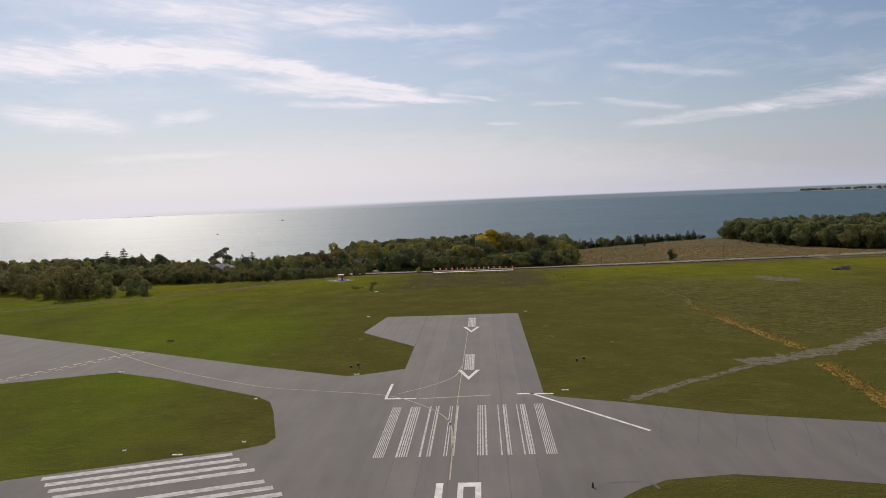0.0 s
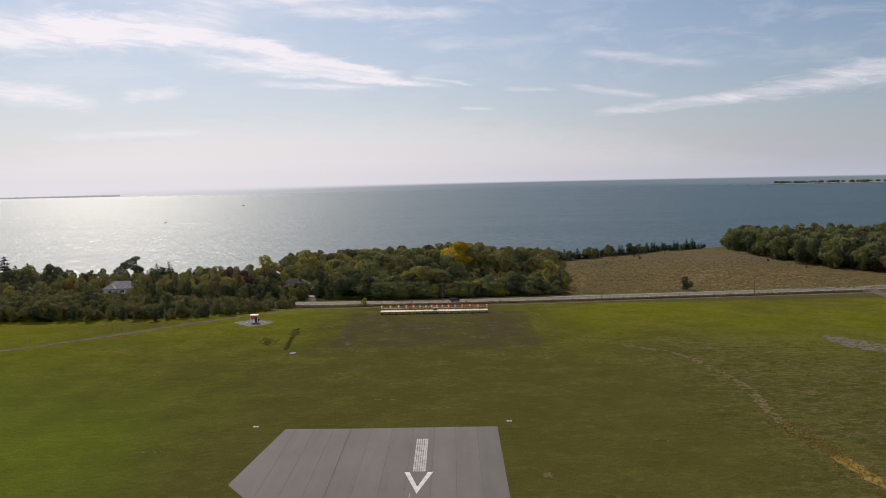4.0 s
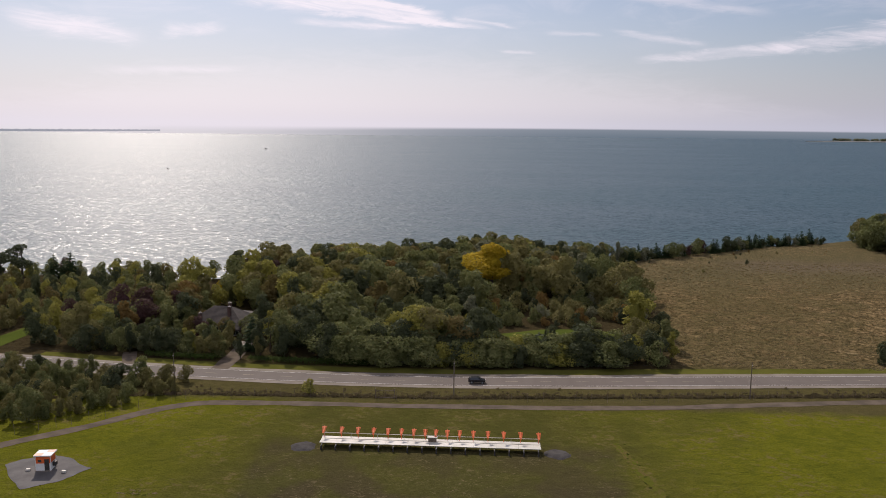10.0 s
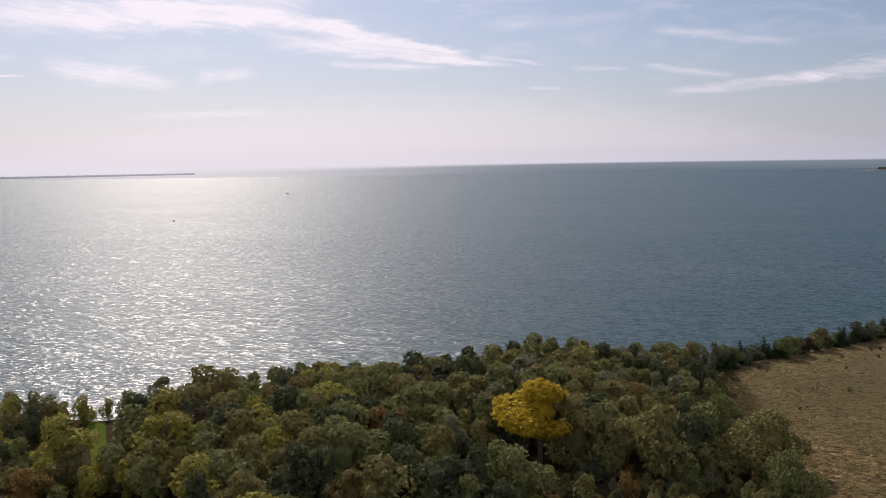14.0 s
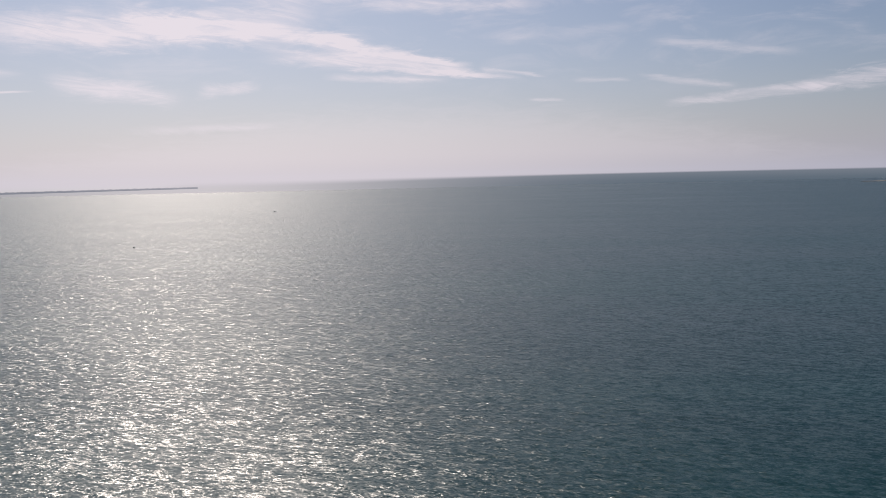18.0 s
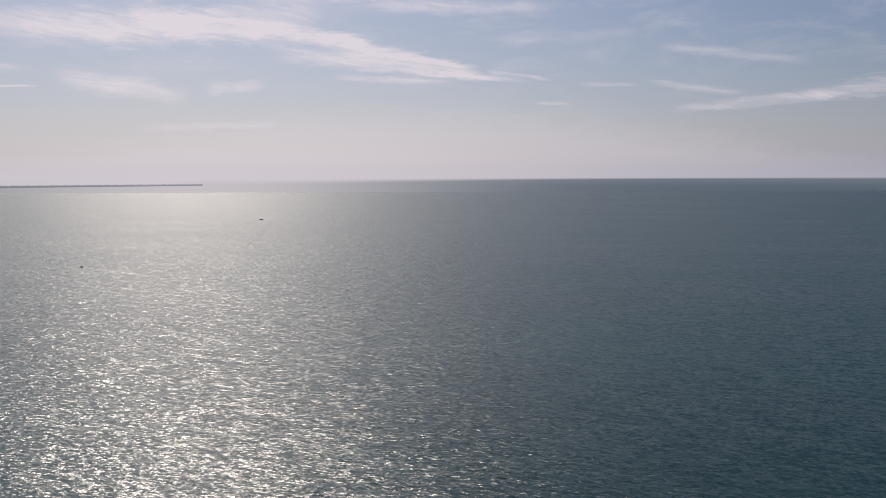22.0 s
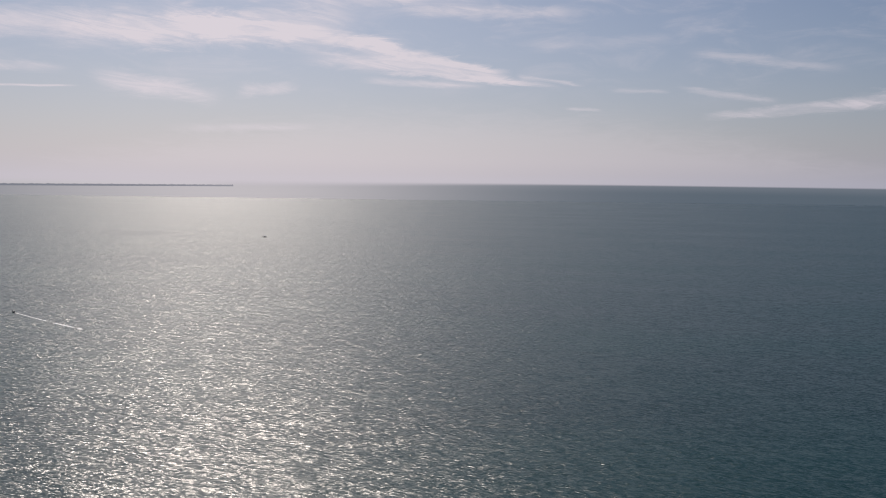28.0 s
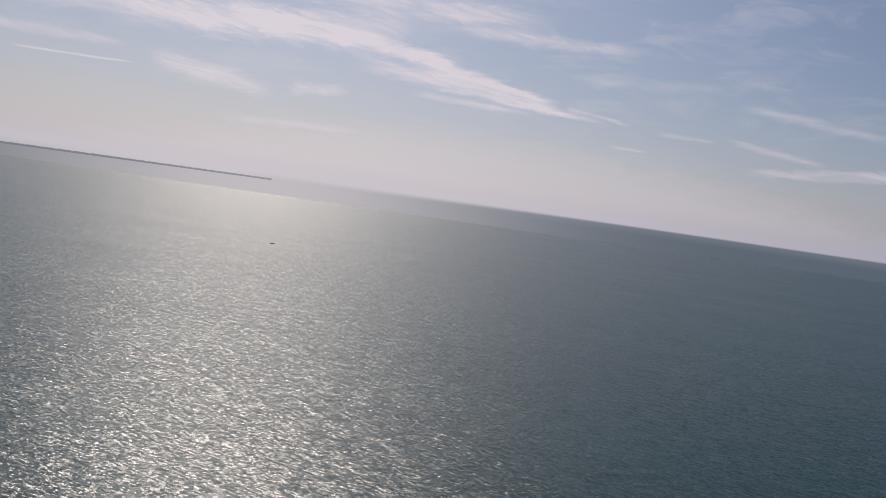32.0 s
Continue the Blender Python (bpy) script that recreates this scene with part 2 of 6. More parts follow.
def ground_material():
    m, N = material("ground_cover")
    co = N.add("ShaderNodeTexCoord").outputs["Object"]
    n_big = N.noise(N.scaled(co, 1, 0.6), 0.016, 5, 0.6)
    n_mid = N.noise(co, 0.07, 6, 0.62)
    n_fine = N.noise(co, 0.6, 6, 0.7)
    n_grain = N.noise(co, 3.0, 4, 0.7)
    x, y, z = N.xyz(co)
    wob = N.math("MULTIPLY", N.math("SUBTRACT", N.noise(co, 0.045, 5), 0.5), 34.0)
    wob_s = N.math("MULTIPLY", N.math("SUBTRACT", N.noise(co, 0.25, 5), 0.5), 9.0)
    xw, yw = N.math("ADD", x, wob), N.math("ADD", y, N.math("MULTIPLY", wob, -0.8))
    xs, ys = N.math("ADD", x, wob_s), N.math("ADD", y, wob_s)

    def within(u, lo, hi, soft):
        return N.math("MULTIPLY", N.step(u, lo - soft, lo + soft), N.step(u, hi + soft, hi - soft))

    # airfield grass: dull olive, with fresher yellow-green toward the fence and along the edges
    dull = N.mix(n_mid, (0.064, 0.067, 0.018), (0.104, 0.098, 0.027))
    fresh = N.mix(n_mid, (0.072, 0.110, 0.013), (0.132, 0.160, 0.018))
    lush = N.math("MULTIPLY", N.step(yw, 120, 215), N.step(N.math("ABSOLUTE", xw), 18, 55))
    fresh = N.mix(N.step(yw, 110, 225), fresh, N.mix(n_mid, (0.094, 0.113, 0.011), (0.168, 0.168, 0.016)))
    left_lush = N.math("MULTIPLY", N.step(xw, -30, -75), within(yw, -90, 300, 25))
    f = N.math("MAXIMUM", lush, N.math("MULTIPLY", left_lush, 0.85))
    f = N.math("MULTIPLY", f, N.math("ADD", 0.35, N.math("MULTIPLY", N.step(n_big, 0.32, 0.66), 0.85)), clamp=True)
    f = N.math("ADD", f, N.math("MULTIPLY", N.math("SUBTRACT", n_mid, 0.5), 0.9), clamp=True)
    col = N.mix(f, dull, fresh)
    # thin, trampled and weedy patches
    tuft = N.noise(N.scaled(co, 1.0, 1.6), 1.1, 5, 0.75)
    col = N.mix(N.math("MULTIPLY", N.step(tuft, 0.50, 0.66), N.math("ADD", 0.30, N.math("MULTIPLY", N.step(yw, 90, 190), 0.06))), col, (0.044, 0.056, 0.010))
    hummock = N.noise(N.scaled(co, 1.0, 1.4, turn=-20), 0.32, 5, 0.7, 0.6)
    col = N.mix(N.math("MULTIPLY", N.step(hummock, 0.52, 0.40), N.math("ADD", 0.14, N.math("MULTIPLY", N.step(yw, 90, 190), 0.12))), col, (0.048, 0.064, 0.012))
    col = N.mix(N.math("MULTIPLY", N.step(hummock, 0.55, 0.66), 0.28), col, (0.140, 0.155, 0.030))
    bare = N.math("MULTIPLY", N.step(n_fine, 0.48, 0.64), N.step(n_mid, 0.44, 0.62))
    bare = N.math("MULTIPLY", bare, N.math("ADD", 0.25, N.math("MULTIPLY", N.step(yw, 90, 180), 0.75)))
    col = N.mix(N.math("MULTIPLY", bare, 0.72), col, (0.165, 0.132, 0.062))
    # thin stony ground either side of the ditch, and pale dead stalks
    stony = N.math("MULTIPLY", within(xw, 62, 150, 14), within(yw, 40, 185, 18))
    crumb = N.noise(N.scaled(co, 0.8, 1.3), 0.42, 7, 0.8, 1.2)
    col = N.mix(N.math("MULTIPLY", stony, N.math("MULTIPLY", N.step(crumb, 0.50, 0.60), 0.75)), col, (0.150, 0.122, 0.066))
    col = N.mix(N.math("MULTIPLY", stony, N.math("MULTIPLY", N.step(crumb, 0.47, 0.40), 0.50)), col, (0.032, 0.040, 0.010))
    stalk = N.noise(N.scaled(co, 1.7, 0.9, turn=30), 0.9, 6, 0.8, 2.0)
    sparse = N.noise(co, 0.035, 4, 0.6)
    col = N.mix(N.math("MULTIPLY", N.math("MULTIPLY", N.step(stalk, 0.60, 0.68), N.step(sparse, 0.48, 0.62)), 0.55), col, (0.24, 0.20, 0.10))
    # the worn brown ground before the antennas
    xb = N.math("ADD", x, N.math("MULTIPLY", wob_s, 0.22))
    brown = N.math("MULTIPLY", within(xb, -31.5, 33.4, 1.6), within(ys, 176, 239, 5))
    brown = N.math("MULTIPLY", brown, N.math("SUBTRACT", 1.0, N.math("MULTIPLY", within(yw, 224, 236, 5), 0.35)))
    brown_col = N.mix(n_fine, (0.046, 0.042, 0.020), (0.096, 0.080, 0.046))
    brown_col = N.mix(N.math("MULTIPLY", N.step(n_mid, 0.44, 0.58), 0.70), brown_col, N.mix(n_fine, (0.058, 0.066, 0.016), (0.092, 0.096, 0.026)))
    straw = N.noise(N.scaled(co, 0.7, 1.2, turn=12), 0.95, 6, 0.74, 1.5)
    sward = N.noise(co, 0.10, 4, 0.65, 0.8)
    brown_col = N.mix(N.math("MULTIPLY", N.math("MULTIPLY", N.step(straw, 0.54, 0.65), N.step(sward, 0.45, 0.57)), 0.75), brown_col, (0.25, 0.195, 0.125))
    col = N.mix(N.math("MULTIPLY", brown, 0.90), col, brown_col)
    # roadside verge: rank grass
    verge = N.mix(n_fine, (0.056, 0.058, 0.020), (0.124, 0.104, 0.046))
    col = N.mix(N.step(ys, 264, 270), col, verge)
    # dry hayfield beyond the road
    streak = N.noise(N.scaled(co, 0.85, 1.0, turn=25), 0.36, 7, 0.70, 2.0)
    hay = N.mix(N.step(streak, 0.40, 0.60), (0.070, 0.053, 0.025), (0.300, 0.222, 0.112))
    hay = N.mix(N.math("MULTIPLY", N.step(streak, 0.56, 0.66), 0.75), hay, (0.46, 0.37, 0.21))
    rank = N.math("ADD", N.math("MULTIPLY", n_big, 0.45), N.math("MULTIPLY", n_mid, 0.55))
    hay = N.mix(N.math("MULTIPLY", N.step(rank, 0.40, 0.54), 0.62), hay, N.mix(n_fine, (0.070, 0.068, 0.028), (0.150, 0.128, 0.060)))
    hay = N.mix(N.math("MULTIPLY", N.step(rank, 0.56, 0.68), 0.5), hay, (0.165, 0.100, 0.055))
    # tussock relief, its hollows coloured dark for the shadows between tussocks
    relief_shade = N.noise(N.scaled(co, 1.0, 1.3), 0.42, 5, 0.65, 0.8)
    hay = N.mix(N.math("MULTIPLY", N.step(relief_shade, 0.50, 0.36), 0.45), hay, (0.050, 0.044, 0.020))
    hay = N.mix(N.math("MULTIPLY", N.step(yw, 395, 465), 0.45), hay, (0.125, 0.118, 0.066))
    hay = N.mix(N.math("MULTIPLY", within(yw, 470, 505, 12), N.step(xs, 110, 150)), hay, (0.15, 0.125, 0.08))
    col = N.mix(N.step(ys, 303, 308), col, hay)
    # litter under the wood
    litter = N.mix(n_fine, (0.030, 0.026, 0.014), (0.085, 0.068, 0.035))
    wood_edge = N.math("SUBTRACT", xs, N.math("MULTIPLY", N.math("SUBTRACT", y, 296), 0.11))
    wood = N.math("MULTIPLY", N.step(wood_edge, 62, 57), N.step(ys, 297, 302))
    col = N.mix(wood, col, litter)
    # stony foreshore
    stone = N.mix(n_grain, (0.16, 0.145, 0.12), (0.36, 0.33, 0.29))
    col = N.mix(N.math("MULTIPLY", N.step(z, -11.0, -13.5), N.step(y, 380, 400)), col, stone)
    col = N.mix(N.math("MULTIPLY", N.step(n_grain, 0.35, 0.7), 0.55), col, N.mix(0.6, col, (0.02, 0.022, 0.006)))
    col = N.mix(1.0, col, (0.90, 0.86, 0.86), "MULTIPLY")
    lumps = N.math("ADD", N.math("MULTIPLY", hummock, 2.0), N.math("MULTIPLY", relief_shade, N.math("MULTIPLY", N.step(ys, 303, 308), 5.0)))
    finish(N, col, 1.0, N.math("ADD", N.math("ADD", n_fine, n_grain), lumps), 0.3, 0, 0.0, 0.9)
    return m


def asphalt_material(name, a, b, vary=0.16):
    m, N = material(name)
    co = N.add("ShaderNodeTexCoord").outputs["Object"]
    stain, patch = N.noise(co, 0.05, 6, 0.6), N.noise(N.scaled(co, 1.0, 0.12), 0.35, 5, 0.6)
    grit = N.noise(co, 6.0, 3, 0.7)
    f = N.math("ADD", N.math("MULTIPLY", N.step(stain, 0.3, 0.7), 0.5), N.math("MULTIPLY", N.step(patch, 0.3, 0.75), 0.5), clamp=True)
    col = N.mix(f, a, b)
    crack = N.add("ShaderNodeTexVoronoi", feature="DISTANCE_TO_EDGE")
    wobble = N.add("ShaderNodeVectorMath", operation="MULTIPLY_ADD")
    grain_n = N.add("ShaderNodeTexNoise")
    N.link(co, grain_n.inputs["Vector"])
    grain_n.inputs["Scale"].default_value = 0.25
    N.link(grain_n.outputs["Color"], wobble.inputs[0])
    wobble.inputs[1].default_value = (5, 5, 0)
    N.link(co, wobble.inputs[2])
    N.link(N.scaled(wobble.outputs[0], 0.09, 0.06), crack.inputs["Vector"])
    crack.inputs["Scale"].default_value = 1.0
    line = N.math("MULTIPLY", N.step(crack.outputs["Distance"], 0.010, 0.002), N.step(stain, 0.52, 0.66))
    col = N.mix(N.math("MULTIPLY", line, 0.25), col, (0.05, 0.048, 0.046))
    r = N.add("ShaderNodeObjectInfo").outputs["Random"]
    k = N.math("ADD", 1.0 - vary / 2, N.math("MULTIPLY", r, vary))
    c = N.add("ShaderNodeCombineColor")
    for s in c.inputs:
        N.link(k, s)
    col = N.mix(1.0, col, c.outputs[0], "MULTIPLY")
    col = N.mix(N.math("MULTIPLY", grit, 0.25), col, (0.10, 0.095, 0.09))
    finish(N, col, 0.9, grit, 0.012, 0, 0.25)
    return m


def water_material():
    """Lake water: small waves as a field of slopes at three sizes, so that glitter holds out to the horizon."""
    m, N = material("lake_water")
    co = N.add("ShaderNodeTexCoord").outputs["Object"]
    gust = N.noise(N.scaled(co, 0.35, 1.0, turn=5), 0.007, 5, 0.6)
    total = None
    # wave trains with long crests slanting to the wind: stretch, heading, size, detail, slopes along and across
    for sx, turn, size, detail, ax, ay in ((0.34, 17, 0.15, 2, 0.12, 0.20), (0.38, 20, 0.32, 3, 0.34, 0.40), (0.5, 13, 0.70, 3, 1.0, 0.74), (0.6, 28, 1.7, 2, 0.92, 0.50)):
        n = N.add("ShaderNodeTexNoise")
        N.link(N.scaled(N.scaled(co, 1.0, 1.0, turn=turn), sx, 1.0, tilt=37), n.inputs["Vector"])
        n.inputs["Scale"].default_value, n.inputs["Detail"].default_value = size, detail
        n.inputs["Roughness"].default_value, n.inputs["Distortion"].default_value = 0.6, 0.25
        a = N.add("ShaderNodeVectorMath", operation="MULTIPLY_ADD")
        N.link(n.outputs["Color"], a.inputs[0])
        a.inputs[1].default_value = (ax, ay, 0)
        a.inputs[2].default_value = (-ax * 0.5, -ay * 0.5, 0)
        if total is None:
            total = a.outputs[0]
        else:
            b = N.add("ShaderNodeVectorMath", operation="ADD")
            N.link(total, b.inputs[0])
            N.link(a.outputs[0], b.inputs[1])
            total = b.outputs[0]
    up = N.add("ShaderNodeVectorMath", operation="ADD")
    N.link(total, up.inputs[0])
    up.inputs[1].default_value = (0, 0, 1)
    nrm = N.add("ShaderNodeVectorMath", operation="NORMALIZE")
    N.link(up.outputs[0], nrm.inputs[0])
    col = N.mix(N.step(gust, 0.35, 0.65), (0.001, 0.023, 0.026), (0.001, 0.029, 0.032))
    p = finish(N, col, N.math("ADD", 0.29, N.math("MULTIPLY", gust, 0.09)), None, 0, 0, 0.37)
    N.link(nrm.outputs[0], p.inputs["Normal"])
    p.inputs["IOR"].default_value = 1.333
    return m


def leaf_material(name, a, b, glow=0.27):
    m, N = material(name)
    isl = N.add("ShaderNodeNewGeometry").outputs["Random Per Island"]
    rnd = N.add("ShaderNodeObjectInfo").outputs["Random"]
    co = N.add("ShaderNodeTexCoord").outputs["Object"]
    clump = N.noise(co, 0.16, 5, 0.7)
    f = N.math("ADD", N.math("MULTIPLY", isl, 0.45), N.math("MULTIPLY", N.step(clump, 0.3, 0.7), 0.35))
    f = N.math("ADD", f, N.math("MULTIPLY", rnd, 0.25), clamp=True)
    col = N.mix(f, a, b)
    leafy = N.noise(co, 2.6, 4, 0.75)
    # hollows of the leaf relief darkened in the colour, as shade between leaves
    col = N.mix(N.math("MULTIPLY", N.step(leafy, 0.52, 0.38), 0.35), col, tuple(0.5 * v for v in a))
    relief = N.add("ShaderNodeBump")
    relief.inputs["Strength"].default_value, relief.inputs["Distance"].default_value = 0.9, 0.45
    N.link(leafy, relief.inputs["Height"])
    d = N.add("ShaderNodeBsdfPrincipled")
    N.link(col, d.inputs["Base Color"])
    d.inputs["Roughness"].default_value = 0.8
    d.inputs["Specular IOR Level"].default_value = 0.08
    t = N.add("ShaderNodeBsdfTranslucent")
    N.link(N.mix(0.18, col, (0.30, 0.31, 0.09)), t.inputs[0])
    N.link(relief.outputs[0], d.inputs["Normal"])
    N.link(relief.outputs[0], t.inputs["Normal"])
    mx = N.add("ShaderNodeMixShader")
    mx.inputs[0].default_value = glow
    N.link(d.outputs[0], mx.inputs[1])
    N.link(t.outputs[0], mx.inputs[2])
    N.link(mx.outputs[0], N.add("ShaderNodeOutputMaterial").inputs[0])
    return m


GROUND = ground_material()
WATER = water_material()
ASPHALT = asphalt_material("runway_asphalt", (0.090, 0.080, 0.076), (0.128, 0.115, 0.108))
APRON = asphalt_material("taxiway_asphalt", (0.080, 0.071, 0.066), (0.118, 0.106, 0.098), 0.0)
ROAD = asphalt_material("road_asphalt", (0.092, 0.075, 0.063), (0.122, 0.101, 0.086), 0.0)
SERVICE = rough_surface("service_gravel", (0.072, 0.060, 0.047), (0.132, 0.108, 0.084), 0.3, 3.0, 1.0, spec=0.0)
VERGE = rough_surface("verge_grass", (0.062, 0.066, 0.014), (0.096, 0.094, 0.022), 0.15, 2.0, 1.0, spec=0.0, dist=0.1)
GRAVEL = rough_surface("gravel", (0.12, 0.105, 0.088), (0.225, 0.20, 0.17), 0.25, 4.0, 0.95)
DARK_GRAVEL = rough_surface("dark_gravel", (0.066, 0.062, 0.060), (0.122, 0.115, 0.110), 0.3, 4.0, 0.95)
SHOULDER = rough_surface("road_shoulder", (0.125, 0.106, 0.082), (0.205, 0.178, 0.145), 0.2, 3.0, 0.95)
def patchy_surface(name, a, b, c, share=0.5):
    """Bare stony earth with grass growing through it in tufts."""
    m, N = material(name)
    co = N.add("ShaderNodeTexCoord").outputs["Object"]
    lump, grit = N.noise(co, 0.45, 7, 0.75, 0.8), N.noise(co, 3.5, 4, 0.7)
    col = N.mix(N.step(grit, 0.3, 0.7), a, b)
    col = N.mix(N.step(lump, share, share + 0.06), col, c)
    finish(N, col, 1.0, N.math("ADD", lump, grit), 0.15, 0, 0.0, 0.8)
    return m


STONY = patchy_surface("stony_track", (0.080, 0.068, 0.052), (0.170, 0.145, 0.116), (0.066, 0.066, 0.020), 0.50)
DITCH = patchy_surface("ditch_earth", (0.070, 0.055, 0.026), (0.175, 0.135, 0.075), (0.050, 0.058, 0.012), 0.48)
STRAW_BED = rough_surface("dry_grass_bed", (0.125, 0.094, 0.026), (0.225, 0.152, 0.044), 0.5, 3.0, 1.0, spec=0.0, dist=0.1)
MOUND = rough_surface("mound_gravel", (0.046, 0.043, 0.042), (0.085, 0.080, 0.076), 0.8, 4.0, 1.0, spec=0.0, dist=0.1)
WORN_LINE = patchy_surface("worn_grass_line", (0.078, 0.064, 0.020), (0.120, 0.092, 0.034), (0.076, 0.082, 0.013), 0.47)
LIGHT_ROOF = rough_surface("weathered_roof", (0.17, 0.17, 0.175), (0.28, 0.28, 0.285), 0.5, 6.0, 0.85)
DIRT = rough_surface("dirt", (0.058, 0.046, 0.026), (0.120, 0.094, 0.056), 0.5, 3.0, 0.95)
WHITE_PAINT = rough_surface("white_paint", (0.33, 0.315, 0.30), (0.58, 0.565, 0.54), 0.6, 5.0, 0.8)
WORN_PAINT = rough_surface("worn_white_paint", (0.19, 0.182, 0.174), (0.42, 0.405, 0.39), 0.8, 6.0, 0.85)
FADED = rough_surface("faded_yellow_paint", (0.20, 0.175, 0.130), (0.32, 0.28, 0.20), 0.8, 5.0, 0.85)
JOINT = rough_surface("tar_joint", (0.055, 0.053, 0.052), (0.09, 0.087, 0.084), 0.6, 4.0, 0.9)
ORANGE = rough_surface("orange_paint", (0.60, 0.105, 0.028), (0.76, 0.165, 0.045), 1.0, 8.0, 0.5)
ORANGE_FADED = rough_surface("faded_orange_paint", (0.62, 0.34, 0.22), (0.72, 0.48, 0.36), 1.0, 8.0, 0.6)
PANEL = rough_surface("pale_panel", (0.40, 0.385, 0.335), (0.60, 0.58, 0.52), 0.4, 5.0, 0.6)
WALL_WHITE = rough_surface("white_siding", (0.60, 0.60, 0.59), (0.78, 0.78, 0.76), 0.5, 6.0, 0.6)
STEEL = rough_surface("galvanised_steel", (0.25, 0.25, 0.25), (0.42, 0.42, 0.42), 2.0, 12.0, 0.5, 0.7)
DARK_STEEL = rough_surface("dark_steel", (0.03, 0.03, 0.03), (0.08, 0.075, 0.07), 2.0, 12.0, 0.6, 0.3)
POLE_WOOD = rough_surface("weathered_pole", (0.10, 0.075, 0.055), (0.22, 0.18, 0.14), 1.0, 10.0, 0.9)
BARK = rough_surface("bark", (0.045, 0.036, 0.028), (0.12, 0.095, 0.075), 1.5, 9.0, 0.95, dist=0.06)
SHINGLE = rough_surface("roof_shingle", (0.030, 0.025, 0.023), (0.062, 0.051, 0.046), 0.6, 9.0, 0.9, vary=0.3)
BRICK = rough_surface("red_brick", (0.055, 0.034, 0.029), (0.105, 0.062, 0.050), 0.8, 10.0, 0.9)
DECK = rough_surface("pool_deck", (0.34, 0.29, 0.24), (0.52, 0.46, 0.39), 0.8, 6.0, 0.85)
LAWN = rough_surface("lawn_grass", (0.046, 0.064, 0.012), (0.072, 0.088, 0.018), 0.12, 2.0, 1.0, spec=0.0, dist=0.1)
CAR_PAINT = rough_surface("black_car_paint", (0.010, 0.010, 0.012), (0.016, 0.016, 0.018), 1.0, 20.0, 0.25, 0.2, 0.5, 0.0)
RUBBER = rough_surface("rubber", (0.015, 0.015, 0.015), (0.03, 0.03, 0.03), 2.0, 20.0, 0.8)
FOAM = rough_surface("wake_foam", (0.46, 0.48, 0.49), (0.70, 0.71, 0.72), 0.2, 2.0, 0.5)
# pale grey shore colour with the distance haze mixed in
HAZED_SHORE = rough_surface("far_shore", (0.125, 0.135, 0.140), (0.225, 0.220, 0.205), 0.02, 0.2, 1.0, spec=0.0)
GLASS, NG = material("dark_glass")
finish(NG, (0.02, 0.025, 0.03), 0.06, None, 0, 0, 0.6)
POOL, NP_ = material("pool_water")
finish(NP_, (0.06, 0.30, 0.42), 0.05, NP_.noise(NP_.add("ShaderNodeTexCoord").outputs["Object"], 3.0), 0.02, 0, 0.6)

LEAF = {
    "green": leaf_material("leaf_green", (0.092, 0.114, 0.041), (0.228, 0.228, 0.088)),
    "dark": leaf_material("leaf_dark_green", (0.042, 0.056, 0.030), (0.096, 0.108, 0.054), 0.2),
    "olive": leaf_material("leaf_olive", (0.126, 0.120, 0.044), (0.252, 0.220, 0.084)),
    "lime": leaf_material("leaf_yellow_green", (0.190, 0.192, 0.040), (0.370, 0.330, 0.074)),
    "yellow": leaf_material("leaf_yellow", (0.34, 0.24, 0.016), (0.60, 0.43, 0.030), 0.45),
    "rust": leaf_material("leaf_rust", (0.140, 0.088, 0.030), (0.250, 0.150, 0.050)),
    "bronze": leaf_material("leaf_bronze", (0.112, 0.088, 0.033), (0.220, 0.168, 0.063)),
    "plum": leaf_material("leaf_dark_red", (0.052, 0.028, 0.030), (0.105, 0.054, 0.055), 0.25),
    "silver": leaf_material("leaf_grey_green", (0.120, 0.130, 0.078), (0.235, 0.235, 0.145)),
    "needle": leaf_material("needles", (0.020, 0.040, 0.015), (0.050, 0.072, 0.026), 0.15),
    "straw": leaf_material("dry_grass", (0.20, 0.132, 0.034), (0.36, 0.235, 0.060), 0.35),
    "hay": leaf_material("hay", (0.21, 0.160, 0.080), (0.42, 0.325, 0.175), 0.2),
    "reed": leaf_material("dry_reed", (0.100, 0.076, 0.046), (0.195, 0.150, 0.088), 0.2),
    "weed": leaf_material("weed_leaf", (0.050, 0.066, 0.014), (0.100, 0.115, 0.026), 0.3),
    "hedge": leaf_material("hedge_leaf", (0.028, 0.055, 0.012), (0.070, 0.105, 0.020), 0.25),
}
LEAF_WORD = {"green": "green", "dark": "dark green", "olive": "olive-green", "lime": "yellow-green", "yellow": "bright yellow autumn",
             "rust": "rust-brown autumn", "plum": "dark reddish", "silver": "pale grey-green", "bronze": "bronze-brown", "needle": "dark evergreen"}

# ================= builders =================


def mesh_of(name, verts, faces, mats, idx=None, smooth=False):
    me = bpy.data.meshes.new(name)
    me.from_pydata([tuple(v) for v in verts], [], [tuple(f) for f in faces])
    for m in mats if isinstance(mats, (list, tuple)) else [mats]:
        me.materials.append(m)
    if idx is not None:
        me.polygons.foreach_set("material_index", np.asarray(idx, dtype=np.int32))
    if smooth:
        me.polygons.foreach_set("use_smooth", [True] * len(me.polygons))
    me.update()
    return me


